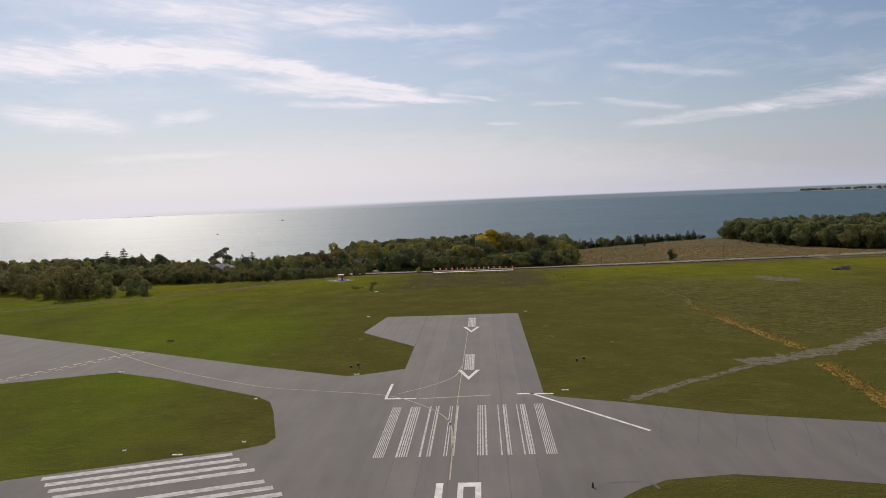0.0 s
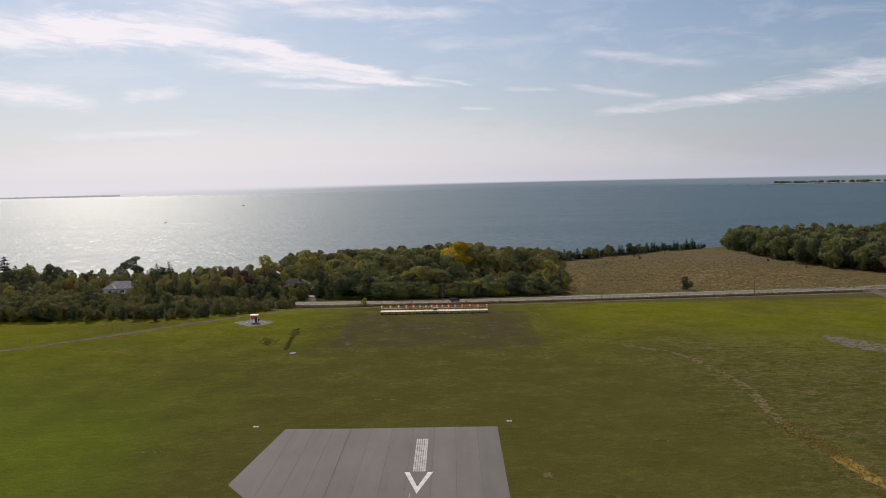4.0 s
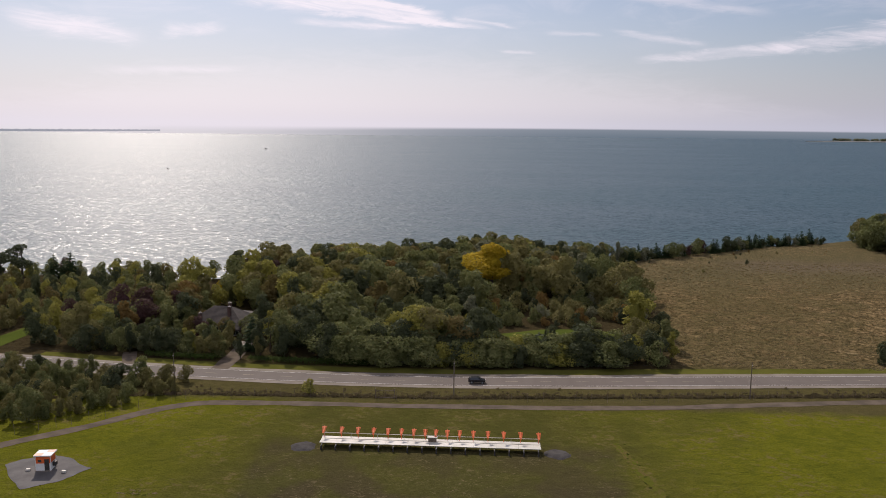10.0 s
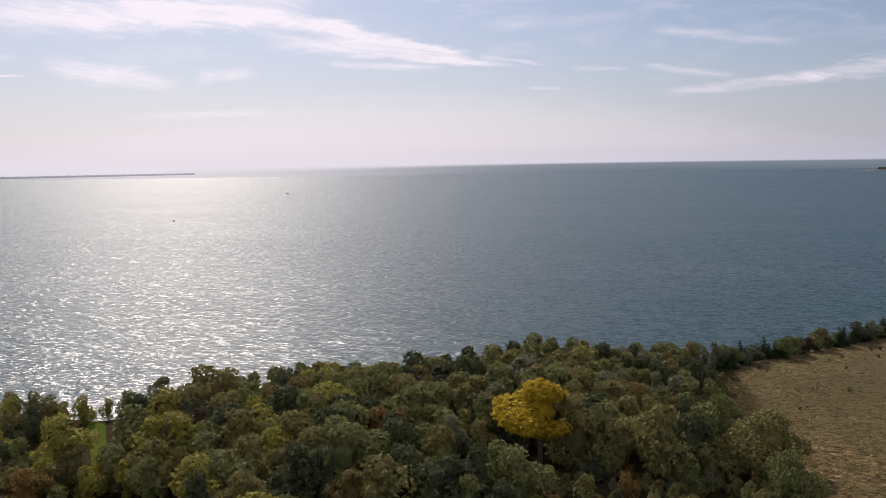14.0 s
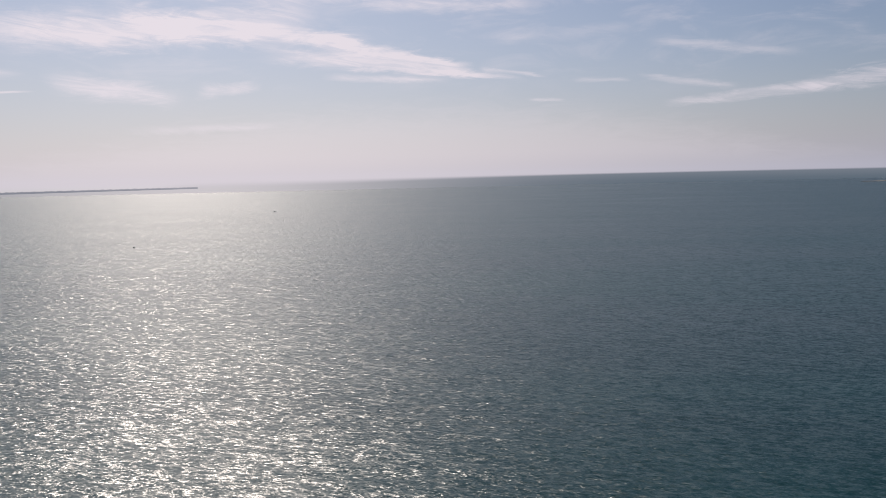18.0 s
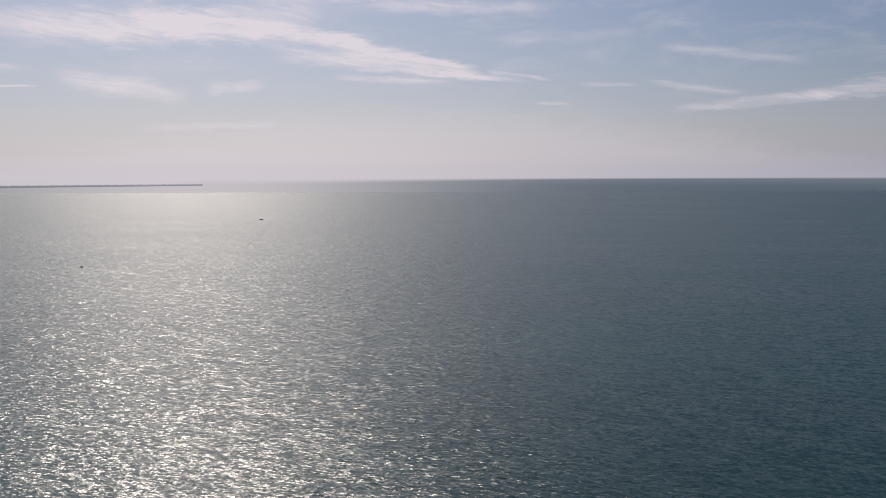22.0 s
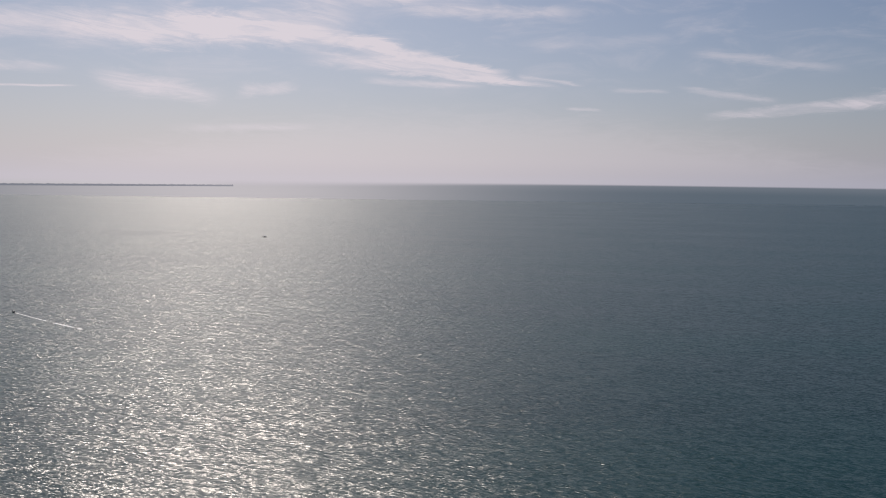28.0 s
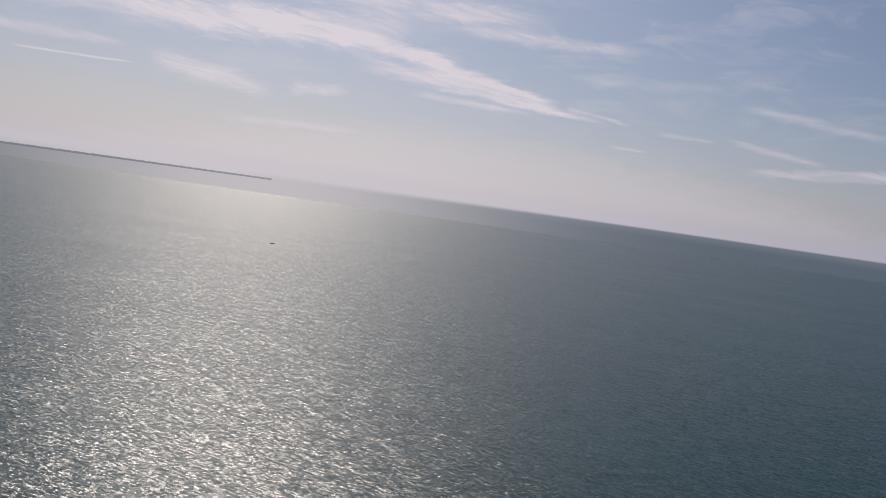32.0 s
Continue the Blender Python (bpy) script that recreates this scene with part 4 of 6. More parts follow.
def sprays(p, d, size, rng, lift=0.0):
    """Leaf sprays at p, facing about d: an array of triangles (n, 3, 3)."""
    n = len(p)
    nrm = d + rng.normal(scale=0.62, size=(n, 3)) + (0, 0, lift)
    nrm /= np.linalg.norm(nrm, axis=1)[:, None]
    u = np.cross(nrm, rng.normal(size=(n, 3)))
    u /= np.linalg.norm(u, axis=1)[:, None] + 1e-9
    v = np.cross(nrm, u)
    s = size * rng.uniform(0.55, 1.5, (n, 1))
    return np.stack([p - u * s - v * s * 0.8, p + u * s * 1.2 - v * s * 0.3, p + u * s * 0.1 + v * s * 1.3], 1)


def leaf_cloud(centres, radii, per, size, squash=0.8, rng=rng):
    """Leaf sprays scattered on separate clumps."""
    out = []
    for c, r in zip(centres, radii):
        n = max(12, int(per * r * r))
        d = rng.normal(size=(n, 3))
        d /= np.linalg.norm(d, axis=1)[:, None]
        d[:, 2] = np.where(d[:, 2] < -0.35, -d[:, 2] * 0.6, d[:, 2])
        out.append(sprays(c + d * (r * rng.uniform(0.66, 1.2, (n, 1))) * (1, 1, squash), d, size, rng))
    return np.concatenate(out)


def boughs(centres, radii, count, size, squash, rng):
    """Leaf sprays on the outside of a crown's boughs, none where one bough lies inside another."""
    c, r = np.array(centres), np.array(radii)
    k = rng.choice(len(r), size=count * 4, p=r * r / np.sum(r * r))
    d = rng.normal(size=(count * 4, 3))
    d /= np.linalg.norm(d, axis=1)[:, None]
    stretch = np.array((1, 1, squash))
    p = c[k] + d * stretch * (r[k] * rng.uniform(0.66, 1.20, len(k)))[:, None]
    inside = (np.linalg.norm((p[:, None] - c[None]) / stretch, axis=2) / r[None] < 0.80).sum(1) > (np.linalg.norm((p - c[k]) / stretch, axis=1) / r[k] < 0.80)
    keep = ~inside & ((d[:, 2] > -0.45) | (rng.uniform(size=len(k)) < 0.35))
    p, d = p[keep][:count], d[keep][:count]
    return sprays(p, d, size, rng, 0.3)


def halves(quads):
    """Each quad as two triangles."""
    return np.concatenate([quads[:, (0, 1, 2)], quads[:, (0, 2, 3)]])


def heart(rx, rz, cz, r):
    """The dense twiggy inside of a crown: an uneven faceted body."""
    lat, lon = np.radians((-75, -40, -5, 30, 62, 84)), np.arange(9) * math.tau / 8
    k = r.uniform(0.78, 1.12, (6, 9, 1))
    k[:, 8] = k[:, 0]
    g = np.array([[(math.cos(a) * math.cos(b) * rx, math.cos(a) * math.sin(b) * rx, math.sin(a) * rz) for b in lon] for a in lat]) * k + (0, 0, cz)
    return halves(np.array([(g[i, j], g[i, j + 1], g[i + 1, j + 1], g[i + 1, j]) for i in range(5) for j in range(8)]))


def broadleaf(seed, tall, wide, lobes, trunk_share=0.10, leaves=1500, size=0.23, dense=True, full=0.45, squash=0.72):
    """A tapered trunk with limbs, and a crown of boughs with gaps; full: how high the crown is widest. Returns trunk and crown arrays."""
    r = np.random.default_rng(seed)
    base = tall * trunk_share
    cs, rs = [], []
    for k in range(lobes):
        f = ((k + 0.5) * 0.618 + r.uniform(0, 0.12)) % 1.0
        reach = (math.sin(math.pi * 0.5 * f / full) if f < full else math.cos(math.pi * 0.5 * (f - full) / (1.02 - full))) * 0.92 + 0.08
        a = k * 2.4 + r.uniform(-0.6, 0.6)
        size_k = wide * r.uniform(0.34, 0.54) * (0.62 + 0.38 * reach) * (1.0 if dense else 0.8)
        out = max(0.0, wide * reach * r.uniform(0.78, 1.10) - size_k * 0.72)
        cs.append(np.array([math.cos(a) * out, math.sin(a) * out, base + (tall - base) * (0.06 + 0.88 * f) - size_k * squash * 0.3]))
        rs.append(size_k)
    if dense:
        cs.append(np.array((0, 0, tall - wide * 0.30)))
        rs.append(wide * 0.36)
    crown = [boughs(cs, rs, leaves, size, squash, r)]
    if dense:
        crown.append(heart(wide * 0.40, (tall - base) * 0.29, base + (tall - base) * (0.32 + 0.28 * full), r))
    bm = bmesh.new()
    lean = Vector((r.uniform(-0.3, 0.3), r.uniform(-0.3, 0.3), 0))
    r0 = tall * 0.022 + 0.05
    fork = Vector((0, 0, base * 1.25)) + lean
    tube(bm, (0, 0, -0.4), fork, r0, r0 * 0.7, 7)
    tube(bm, fork, Vector((0, 0, tall * 0.8)) + lean * 2, r0 * 0.7, 0.05, 6)
    for c in cs[:9]:
        tube(bm, fork + Vector((0, 0, r.uniform(0, tall * 0.25))), Vector(c), r0 * 0.35, 0.03, 5)
    return bm, np.concatenate(crown)


def conifer(seed, tall, wide, tiers=11):
    r = np.random.default_rng(seed)
    cards = []
    for k in range(tiers):
        t = k / tiers
        rad = wide * (1 - t) ** 0.85 + 0.12
        n = int(14 + 34 * (1 - t))
        a = r.uniform(0, math.tau, n)
        d = rad * r.uniform(0.35, 1.05, n)
        z = tall * (0.08 + 0.9 * t) - d * 0.28 + r.normal(scale=0.12, size=n)
        p = np.stack([np.cos(a) * d, np.sin(a) * d, z], 1)
        u = np.stack([np.cos(a), np.sin(a), np.full(n, -0.3)], 1) * (0.22 + rad * 0.2)
        v = np.stack([-np.sin(a), np.cos(a), r.uniform(-0.5, 0.5, n)], 1) * (0.16 + rad * 0.10)
        cards.append(np.stack([p - u - v * 0.7, p + u - v * 0.4, p + u * 1.2 + v * 0.4, p - u + v * 0.7], 1))
    bm = bmesh.new()
    tube(bm, (0, 0, -0.4), (0, 0, tall * 0.96), tall * 0.016 + 0.05, 0.03, 6)
    return bm, halves(np.concatenate(cards))


def cards_mesh(name, cards, mat):
    n, k = cards.shape[:2]
    me = bpy.data.meshes.new(name)
    me.vertices.add(k * n)
    me.vertices.foreach_set("co", cards.astype(np.float32).ravel())
    me.loops.add(k * n)
    me.loops.foreach_set("vertex_index", np.arange(k * n, dtype=np.int32))
    me.polygons.add(n)
    me.polygons.foreach_set("loop_start", np.arange(0, k * n, k, dtype=np.int32))
    me.materials.append(mat)
    me.update(calc_edges=True)
    return me


def bm_mesh(name, bm, mat):
    me = bpy.data.meshes.new(name)
    bm.to_mesh(me)
    bm.free()
    me.materials.append(mat)
    return me


# unit shapes: (trunk mesh, leaf cards, height)
SHAPES = {}


def sort_of(name, seed, tall, wide, *rest, **more):
    bm, cards = broadleaf(seed, tall, wide, *rest, **more)
    SHAPES[name] = (bm_mesh("trunk", bm, BARK), cards, tall)


for k in range(6):
    sort_of("round%d" % k, 20 + k, 11.0, 4.7 + 0.4 * (k % 3), 26 + 3 * (k % 3), 0.08, 2100, 0.235, full=(0.36, 0.5, 0.58)[k % 3], squash=(0.62, 0.75, 0.58)[k % 3])
    sort_of("mid%d" % k, 90 + k, 11.0, (3.1 if k < 3 else 4.7) + 0.3 * (k % 3), 22, 0.06, 1150 if k < 3 else 1450, 0.285, full=(0.38, 0.5, 0.6)[k % 3], squash=(0.6, 0.8, 0.58)[k % 3])
for k in range(3):
    sort_of("tall%d" % k, 40 + k, 12.0, 2.9, 24, 0.10, 1500, 0.21, full=0.4, squash=0.85)
    sort_of("shrub%d" % k, 50 + k, 4.5, 2.6, 15, 0.04, 850, 0.15, full=0.35)
    sort_of("far%d" % k, 80 + k, 11.0, 4.3, 13, 0.08, 420, 0.44, full=0.5)
    sort_of("belt%d" % k, 110 + k, 7.0, 3.0, 20, 0.03, 1250, 0.175, full=0.38)
    bm, cards = conifer(60 + k, 9.0, 2.1 + 0.4 * k)
    SHAPES["fir%d" % k] = (bm_mesh("trunk", bm, BARK), cards, 9.0)
sort_of("great", 70, 20.0, 5.9, 34, 0.40, 4600, 0.25, full=0.45)
for k in range(2):
    sort_of("airy%d" % k, 71 + k, 15.0, 5.2, 22, 0.36, 2700, 0.20, False, 0.5, 0.66)

CROWNS = {}
first = {}


def plant(shape, leaf, x, y, tall, group, name="broadleaf_tree", category="tree", where="", sink=0.1, widen=1.0):
    """A tree of its own: an Empty with trunk and crown, copied where the same sort stands already."""
    trunk, cards, h = SHAPES[shape]
    s = tall / h
    m = Matrix.Translation(on_ground(x, y, -sink)) @ Matrix.Rotation(rng.uniform(0, math.tau), 4, "Z") @ Matrix.Diagonal((s * widen, s * widen, s, 1))
    key = (shape, leaf, name, group, where)
    if key in first:
        return copy_thing(first[key], m)
    ck = (shape, leaf)
    if ck not in CROWNS:
        CROWNS[ck] = cards_mesh("crown", cards, LEAF[leaf])
    t = thing(name, "%s %s %s" % (LEAF_WORD.get(leaf, leaf), {"broadleaf_tree": "broadleaf tree", "shrub": "bushy shrub", "small_tree": "small bushy tree", "conifer": "conical conifer"}.get(name, name), where), category, group)
    part("trunk", trunk, BARK, t)
    part("crown", CROWNS[ck], None, t)
    first[key] = t
    t.matrix_basis = m
    t.scale = (1, 1, 1)
    t.matrix_basis = m
    return t


def grove(name, label, spots):
    """Many trees joined: spots are (shape, leaf, x, y, height, widen)."""
    leaves = sorted({s[1] for s in spots})
    vs, idx = [], []
    for shape, leaf, x, y, tall, widen in spots:
        _, cards, h = SHAPES[shape]
        s = tall / h
        a = rng.uniform(0, math.tau)
        c, q = math.cos(a), math.sin(a)
        rot = np.array([[c * widen, -q * widen, 0], [q * widen, c * widen, 0], [0, 0, 1]]) * s
        p = cards.reshape(-1, 3) @ rot.T + np.array(on_ground(x, y, -0.3))
        vs.append(p.reshape(-1, 3, 3))
        idx += [leaves.index(leaf)] * len(cards)
    me = cards_mesh(name, np.concatenate(vs), LEAF[leaves[0]])
    for l in leaves[1:]:
        me.materials.append(LEAF[l])
    me.polygons.foreach_set("material_index", np.array(idx, dtype=np.int32))
    ob = solid(name, me, None, label, "woodland", kind="stuff")
    bm = bmesh.new()
    for shape, leaf, x, y, tall, widen in spots[::2]:
        g = on_ground(x, y)
        tube(bm, g - Vector((0, 0, 0.4)), g + Vector((0, 0, tall * 0.7)), tall * 0.018, 0.04, 5)
    part("trunks", bm, BARK, ob)
    return ob


def pick(palette):
    names, w = zip(*palette)
    return str(rng.choice(names, p=np.array(w) / sum(w)))


MIX = (("green", 6), ("olive", 4), ("dark", 5.5), ("lime", 1.3), ("bronze", 1.4), ("rust", 0.25), ("silver", 0.9))
EDGE = (("green", 5), ("dark", 3), ("olive", 3), ("lime", 1.5))
LEFT_MIX = (("green", 5), ("olive", 4), ("dark", 4), ("lime", 2.6), ("plum", 0.35), ("bronze", 1.6), ("rust", 0.25))


def right_edge(y):
    return float(np.interp(y, (290, 300, 350, 385, 420, 470, 520), (58, 59, 64, 60, 64, 68, 84)))


def road_y(x):
    return float(np.interp(x, [p[0] for p in ROAD_PTS], [p[1] for p in ROAD_PTS]))


CLEAR = ((-84, -62, 326, 368), (-121, -89, 382, 432), (-62, -52, 308, 324), (4, 53, 311, 349), (-137, -126, 298, 334), (-64, -53, 290, 323), (-91, -83, 290, 308), (-181, -153, 335, 364), (-160, -148, 296, 340))
SPECIAL = [("great", "yellow", 10.5, 396.2, 21.0, 1.6), ("round1", "rust", 24, 402, 13.5, 0.9), ("tall1", "lime", 35.6, 396.5, 7.5, 1.1), ("tall0", "silver", -10, 392, 14.0, 1.2),
           ("shrub1", "lime", -12, 352, 5.5, 1.1), ("round2", "rust", -28, 372, 9.0, 1.0), ("round4", "olive", -50, 345, 9.5, 1.0), ("round0", "rust", -50, 357, 9.0, 1.0),
           ("round3", "lime", -95, 368, 11.0, 1.0), ("round3", "yellow", -88, 378, 9.0, 0.9), ("shrub2", "lime", -6, 384, 6, 1.0), ("round5", "rust", -44, 415, 11.0, 0.9)]
# big round trees right beside the highway
SPECIAL += [("round0", "dark", -45.5, 304.0, 9.5, 0.85), ("round3", "dark", -33.0, 303.0, 11.0, 0.95), ("round1", "green", -26.0, 308.0, 11.5, 0.95), ("round4", "dark", -20.0, 302.5, 10.5, 0.95),
            ("round2", "dark", -38.5, 309.0, 11.5, 0.95), ("tall0", "dark", -52.5, 306.0, 10.0, 1.0), ("fir1", "needle", -56.5, 312.0, 10.5, 1.1),
            ("round5", "dark", 47.0, 305.5, 8.5, 1.0), ("round1", "dark", 53.5, 310.0, 9.0, 1.05), ("round0", "green", 60.5, 324.0, 9.0, 0.95), ("round4", "dark", 62.5, 338.0, 8.5, 1.0),
            ("round2", "green", 60.0, 372.0, 13.5, 0.9), ("round5", "olive", 66.0, 398.0, 13.0, 0.9), ("round1", "green", 55.0, 410.0, 14.5, 0.9)]
taken = []
woods = []
named = 0
for shape, leaf, x, y, tall, widen in SPECIAL:
    plant(shape, leaf, x, y, tall, "trees of the lakeside wood", where="standing in the lakeside wood", widen=widen)
    taken.append((x, y, 2.6 + tall * 0.16))
step = 7.5
for j in range(46):
    for i in range(66):
        x = -350 + i * step * 1.0 + (step / 2 if j % 2 else 0) + rng.uniform(-1.9, 1.9)
        y = 292 + j * step * 0.87 + rng.uniform(-1.9, 1.9)
        if y < road_y(x) + 12.5 or y > shore(x) - 9 or x > right_edge(y):
            continue
        if any(a < x < b and c < y < d for a, b, c, d in CLEAR):
            continue
        if any((x - p) ** 2 + (y - q) ** 2 < r * r for p, q, r in taken):
            continue
        front = y < road_y(x) + (24 if 2 < x else 17)
        # a thinner, scrubby strip behind the lawn
        scrub = 12 < x < 62 and 349 < y < 385
        if scrub and rng.uniform() < 0.1:
            continue
        h = 13.6 + 4.0 * noise.noise((x * 0.025, y * 0.03, 0)) + rng.choice((-5.5, -3.5, -1.0, 0.5, 1.5, 3.2))
        if x < -60:
            h = rng.uniform(8.5, 13.0) if x > -110 else rng.uniform(6.0, 9.5)
        if -8 < x < 26 and 374 < y < 394:
            h = rng.uniform(3.5, 6.0)
        if x < -150:
            h = rng.uniform(2.6, 4.0) if -190 < x < -148 and y < 346 else rng.uniform(8.0, 14.0) if x < -225 else rng.uniform(4.0, 7.0) if y > 392 else rng.uniform(6.0, 9.0)
        if -98 < x < -48 and y < 328:
            h = rng.uniform(5.8, 7.6)
        elif front:
            h = rng.uniform(4.0, 6.2) if x > 2 else rng.uniform(6.5, 9.5) if x > -40 else rng.uniform(8, 11.5)
        if x > 40 and y < 335:
            h = rng.uniform(7.5, 9.5)
        elif x > 58 and y > 440:
            h = rng.uniform(9.5, 12.0)
        if x > 28 and y > 425:
            h = rng.uniform(11.0, 13.5) if x < 62 else rng.uniform(9.0, 11.5)
        if shore(x) - 82 < y < shore(x) - 24 and -100 < x < 58:
            h = max(h, rng.uniform(13.5, 18.5) if x < 30 else rng.uniform(10.5, 14.0))
        if y < road_y(x) + 26:
            h = min(h, (y - road_y(x) - 3.8) / 1.12)
        # an even-topped stand between the houses and the lawn
        stand = -30 < x < 10 and 315 < y < 352
        if stand:
            h = rng.uniform(9.2, 10.6)
        if scrub:
            h = rng.uniform(3.0, 7.0)
        if y > shore(x) - 22 and x < 60:
            h = rng.uniform(6.0, 9.0) if x < -60 else rng.uniform(10.0, 14.0) if x < 20 else rng.uniform(9.5, 12.5)
        pal = EDGE if front and x > -40 else LEFT_MIX if x < -40 else MIX
        leaf = pick(pal)
        if -112 < x < -74 and 322 < y < 350 and rng.uniform() < 0.28:
            leaf = "plum"
        if stand:
            leaf = pick((("green", 6), ("dark", 1.5), ("silver", 0.5)))
        if scrub:
            leaf = pick((("olive", 3), ("rust", 2), ("silver", 2), ("green", 2)))
        shape = "shrub%d" % rng.integers(3) if scrub or (front and x > -40 and rng.uniform() < 0.5) else pick((("round%d" % rng.integers(6), 6), ("tall%d" % rng.integers(3), 2.5)))
        if shape.startswith("shrub") and h > 7:
            h = 6.8
        widen = rng.uniform(0.85, 1.15)
        if x < -110 and not front:
            shape = "belt%d" % rng.integers(3) if x > -200 else "far%d" % rng.integers(3)
        if x < -110 and rng.uniform() < 0.15:
            shape, leaf = "fir%d" % rng.integers(3), "needle"
        # slender pale trees toward the water
        if y > 400 and -35 < x and not shape.startswith("shrub") and rng.uniform() < 0.65:
            shape, leaf, widen = "tall%d" % rng.integers(3), pick((("green", 4), ("olive", 4), ("silver", 2), ("dark", 2))), rng.uniform(0.9, 1.25)
        spot = (shape, leaf, x, y, h, widen)
        near_edge = front and -110 < x or x > right_edge(y) - 7 or (y > shore(x) - 16 and x > -120)
        if near_edge and named < 200:
            named += 1
            nm = "shrub" if shape.startswith("shrub") else "conifer" if shape.startswith("fir") else "broadleaf_tree"
            plant(shape, leaf, x, y, h, "trees of the lakeside wood", nm, "shrub" if nm == "shrub" else "tree", "at the edge of the lakeside wood", widen=widen)
        else:
            if shape.startswith(("round", "tall")):
                spot = ("mid%d" % (rng.integers(3, 6) if shape.startswith("round") else rng.integers(0, 3)), *spot[1:])
            woods.append(spot)
# garden trees before the brick house
for k in range(26):
    x, y = -100 + (k % 13) * 3.9 + rng.uniform(-0.8, 0.8), 0
    y = road_y(x) + 15.5 + 6.5 * (k // 13) + rng.uniform(-1, 1)
    if -64 < x < -50 and k > 12:
        continue
    plant(pick((("round%d" % rng.integers(6), 3), ("tall%d" % rng.integers(3), 3), ("belt%d" % rng.integers(3), 2))), pick((("dark", 4), ("green", 3), ("olive", 2))), x, y, min(rng.uniform(6.0, 9.0), (y - road_y(x) - 3.8) / 1.12), "garden trees of the brick house", where="in the garden of the brick house")
# thicket behind the lawn
for k in range(70):
    x, y = rng.uniform(8, 60), rng.uniform(348, 392)
    plant(pick((("shrub%d" % rng.integers(3), 3), ("belt%d" % rng.integers(3), 3))), pick((("dark", 4), ("green", 3), ("olive", 2), ("rust", 1), ("lime", 0.6))), x, y, rng.uniform(3.0, 6.4), "thicket behind the lawn", "shrub", "shrub", "in a thicket behind the lawn")
# bushes west of the lawn
for k in range(16):
    x, y = rng.uniform(3, 13), rng.uniform(313, 346)
    plant(pick((("shrub%d" % rng.integers(3), 1), ("belt%d" % rng.integers(3), 2))), pick((("dark", 2), ("green", 4), ("lime", 1))), x, y, rng.uniform(4.0, 6.5), "bushes beside the lawn", "shrub", "shrub", "at the edge of the lawn")
for x, y, h in ((1, 306.5, 7.4), (6, 307.5, 7.8), (10.5, 307, 7.2)):
    plant("belt%d" % rng.integers(3), "lime", x, y, h, "belt beside the highway", "shrub", "shrub", "in a dense belt beside the highway", widen=1.3)
# dark clipped evergreens and a yellow-green tree before the pale cottage
for k in range(15):
    plant("fir%d" % rng.integers(3), "needle", -171 + k * 1.5, 308 + rng.uniform(-0.4, 0.4), rng.uniform(5.0, 6.2), "evergreen screen of the cottage", "conifer", "tree", "in a close row before the pale cottage", widen=1.1)
plant("round1", "lime", -143.5, 311, 7.5, "", where="on the lawn beside the highway")
# bushes before the pale cottage and close to the brick house
for x, y, h in ((-180, 342, 5.0), (-176, 340, 3.6), (-158, 341, 3.8), (-184, 348, 6.0), (-154, 352, 6.2)):
    plant("belt%d" % rng.integers(3), pick((("green", 3), ("olive", 2))), x, y, h, "bushes round the cottage", "small_tree", where="beside the pale cottage")
for x, y, h in ((-79, 326, 6.6), (-74.5, 328, 5.4), (-69, 327, 6.0), (-62, 330, 6.8), (-60.5, 338, 7.5), (-83.5, 334, 8.0), (-83, 345, 8.5)):
    plant("round%d" % rng.integers(6), pick((("dark", 3), ("green", 3), ("bronze", 2))), x, y, h, "garden trees of the brick house", where="close to the brick house")
# the dense bushy belt between highway and lawn
for k in range(2):
    x = -37.0
    while x < 44:
        y = road_y(x) + 13.6 + 4.6 * k + rng.uniform(-1, 1)
        if not -47 < x < -36:
            plant("belt%d" % rng.integers(3), pick((("green", 5), ("lime", 2.5 if -8 < x < 15 else 0.4), ("dark", 3), ("olive", 1))), x, y,
                  (rng.uniform(7.0, 8.2) if x < -8 else rng.uniform(6.0, 7.4)) + 1.2 * k, "belt beside the highway", "shrub", "shrub", "in a dense belt beside the highway", widen=rng.uniform(1.1, 1.35))
        x += rng.uniform(2.8, 3.9)
grove("woodland", "dense mixed green and olive lakeside woodland", woods)

# the wood beyond the hayfield
far_wood = []
for j in range(40):
    for i in range(44):
        x, y = 214 + i * 7.2 + rng.uniform(-2.2, 2.2), 345 + j * 6.4 + rng.uniform(-2.2, 2.2)
        lim = float(np.interp(y, (340, 352, 400, 430, 514, 560, 600), (262, 246, 226, 221, 220, 222, 236)))
        if x < lim or y > shore(x) - 8 or (x > 262 and (i + j) % 2) or (x > 300 and i % 2):
            continue
        edge = x < lim + 9 or y < 360
        far_wood.append(("far%d" % rng.integers(3) if not edge else "mid%d" % rng.integers(4), pick((("dark", 5), ("green", 5), ("olive", 2), ("rust", 0.4))), x, y,
                         rng.uniform(13, 16.5) if edge else rng.uniform(14, 18), rng.uniform(0.9, 1.15)))
grove("woodland", "tall dark green wood beyond the dry field", far_wood)

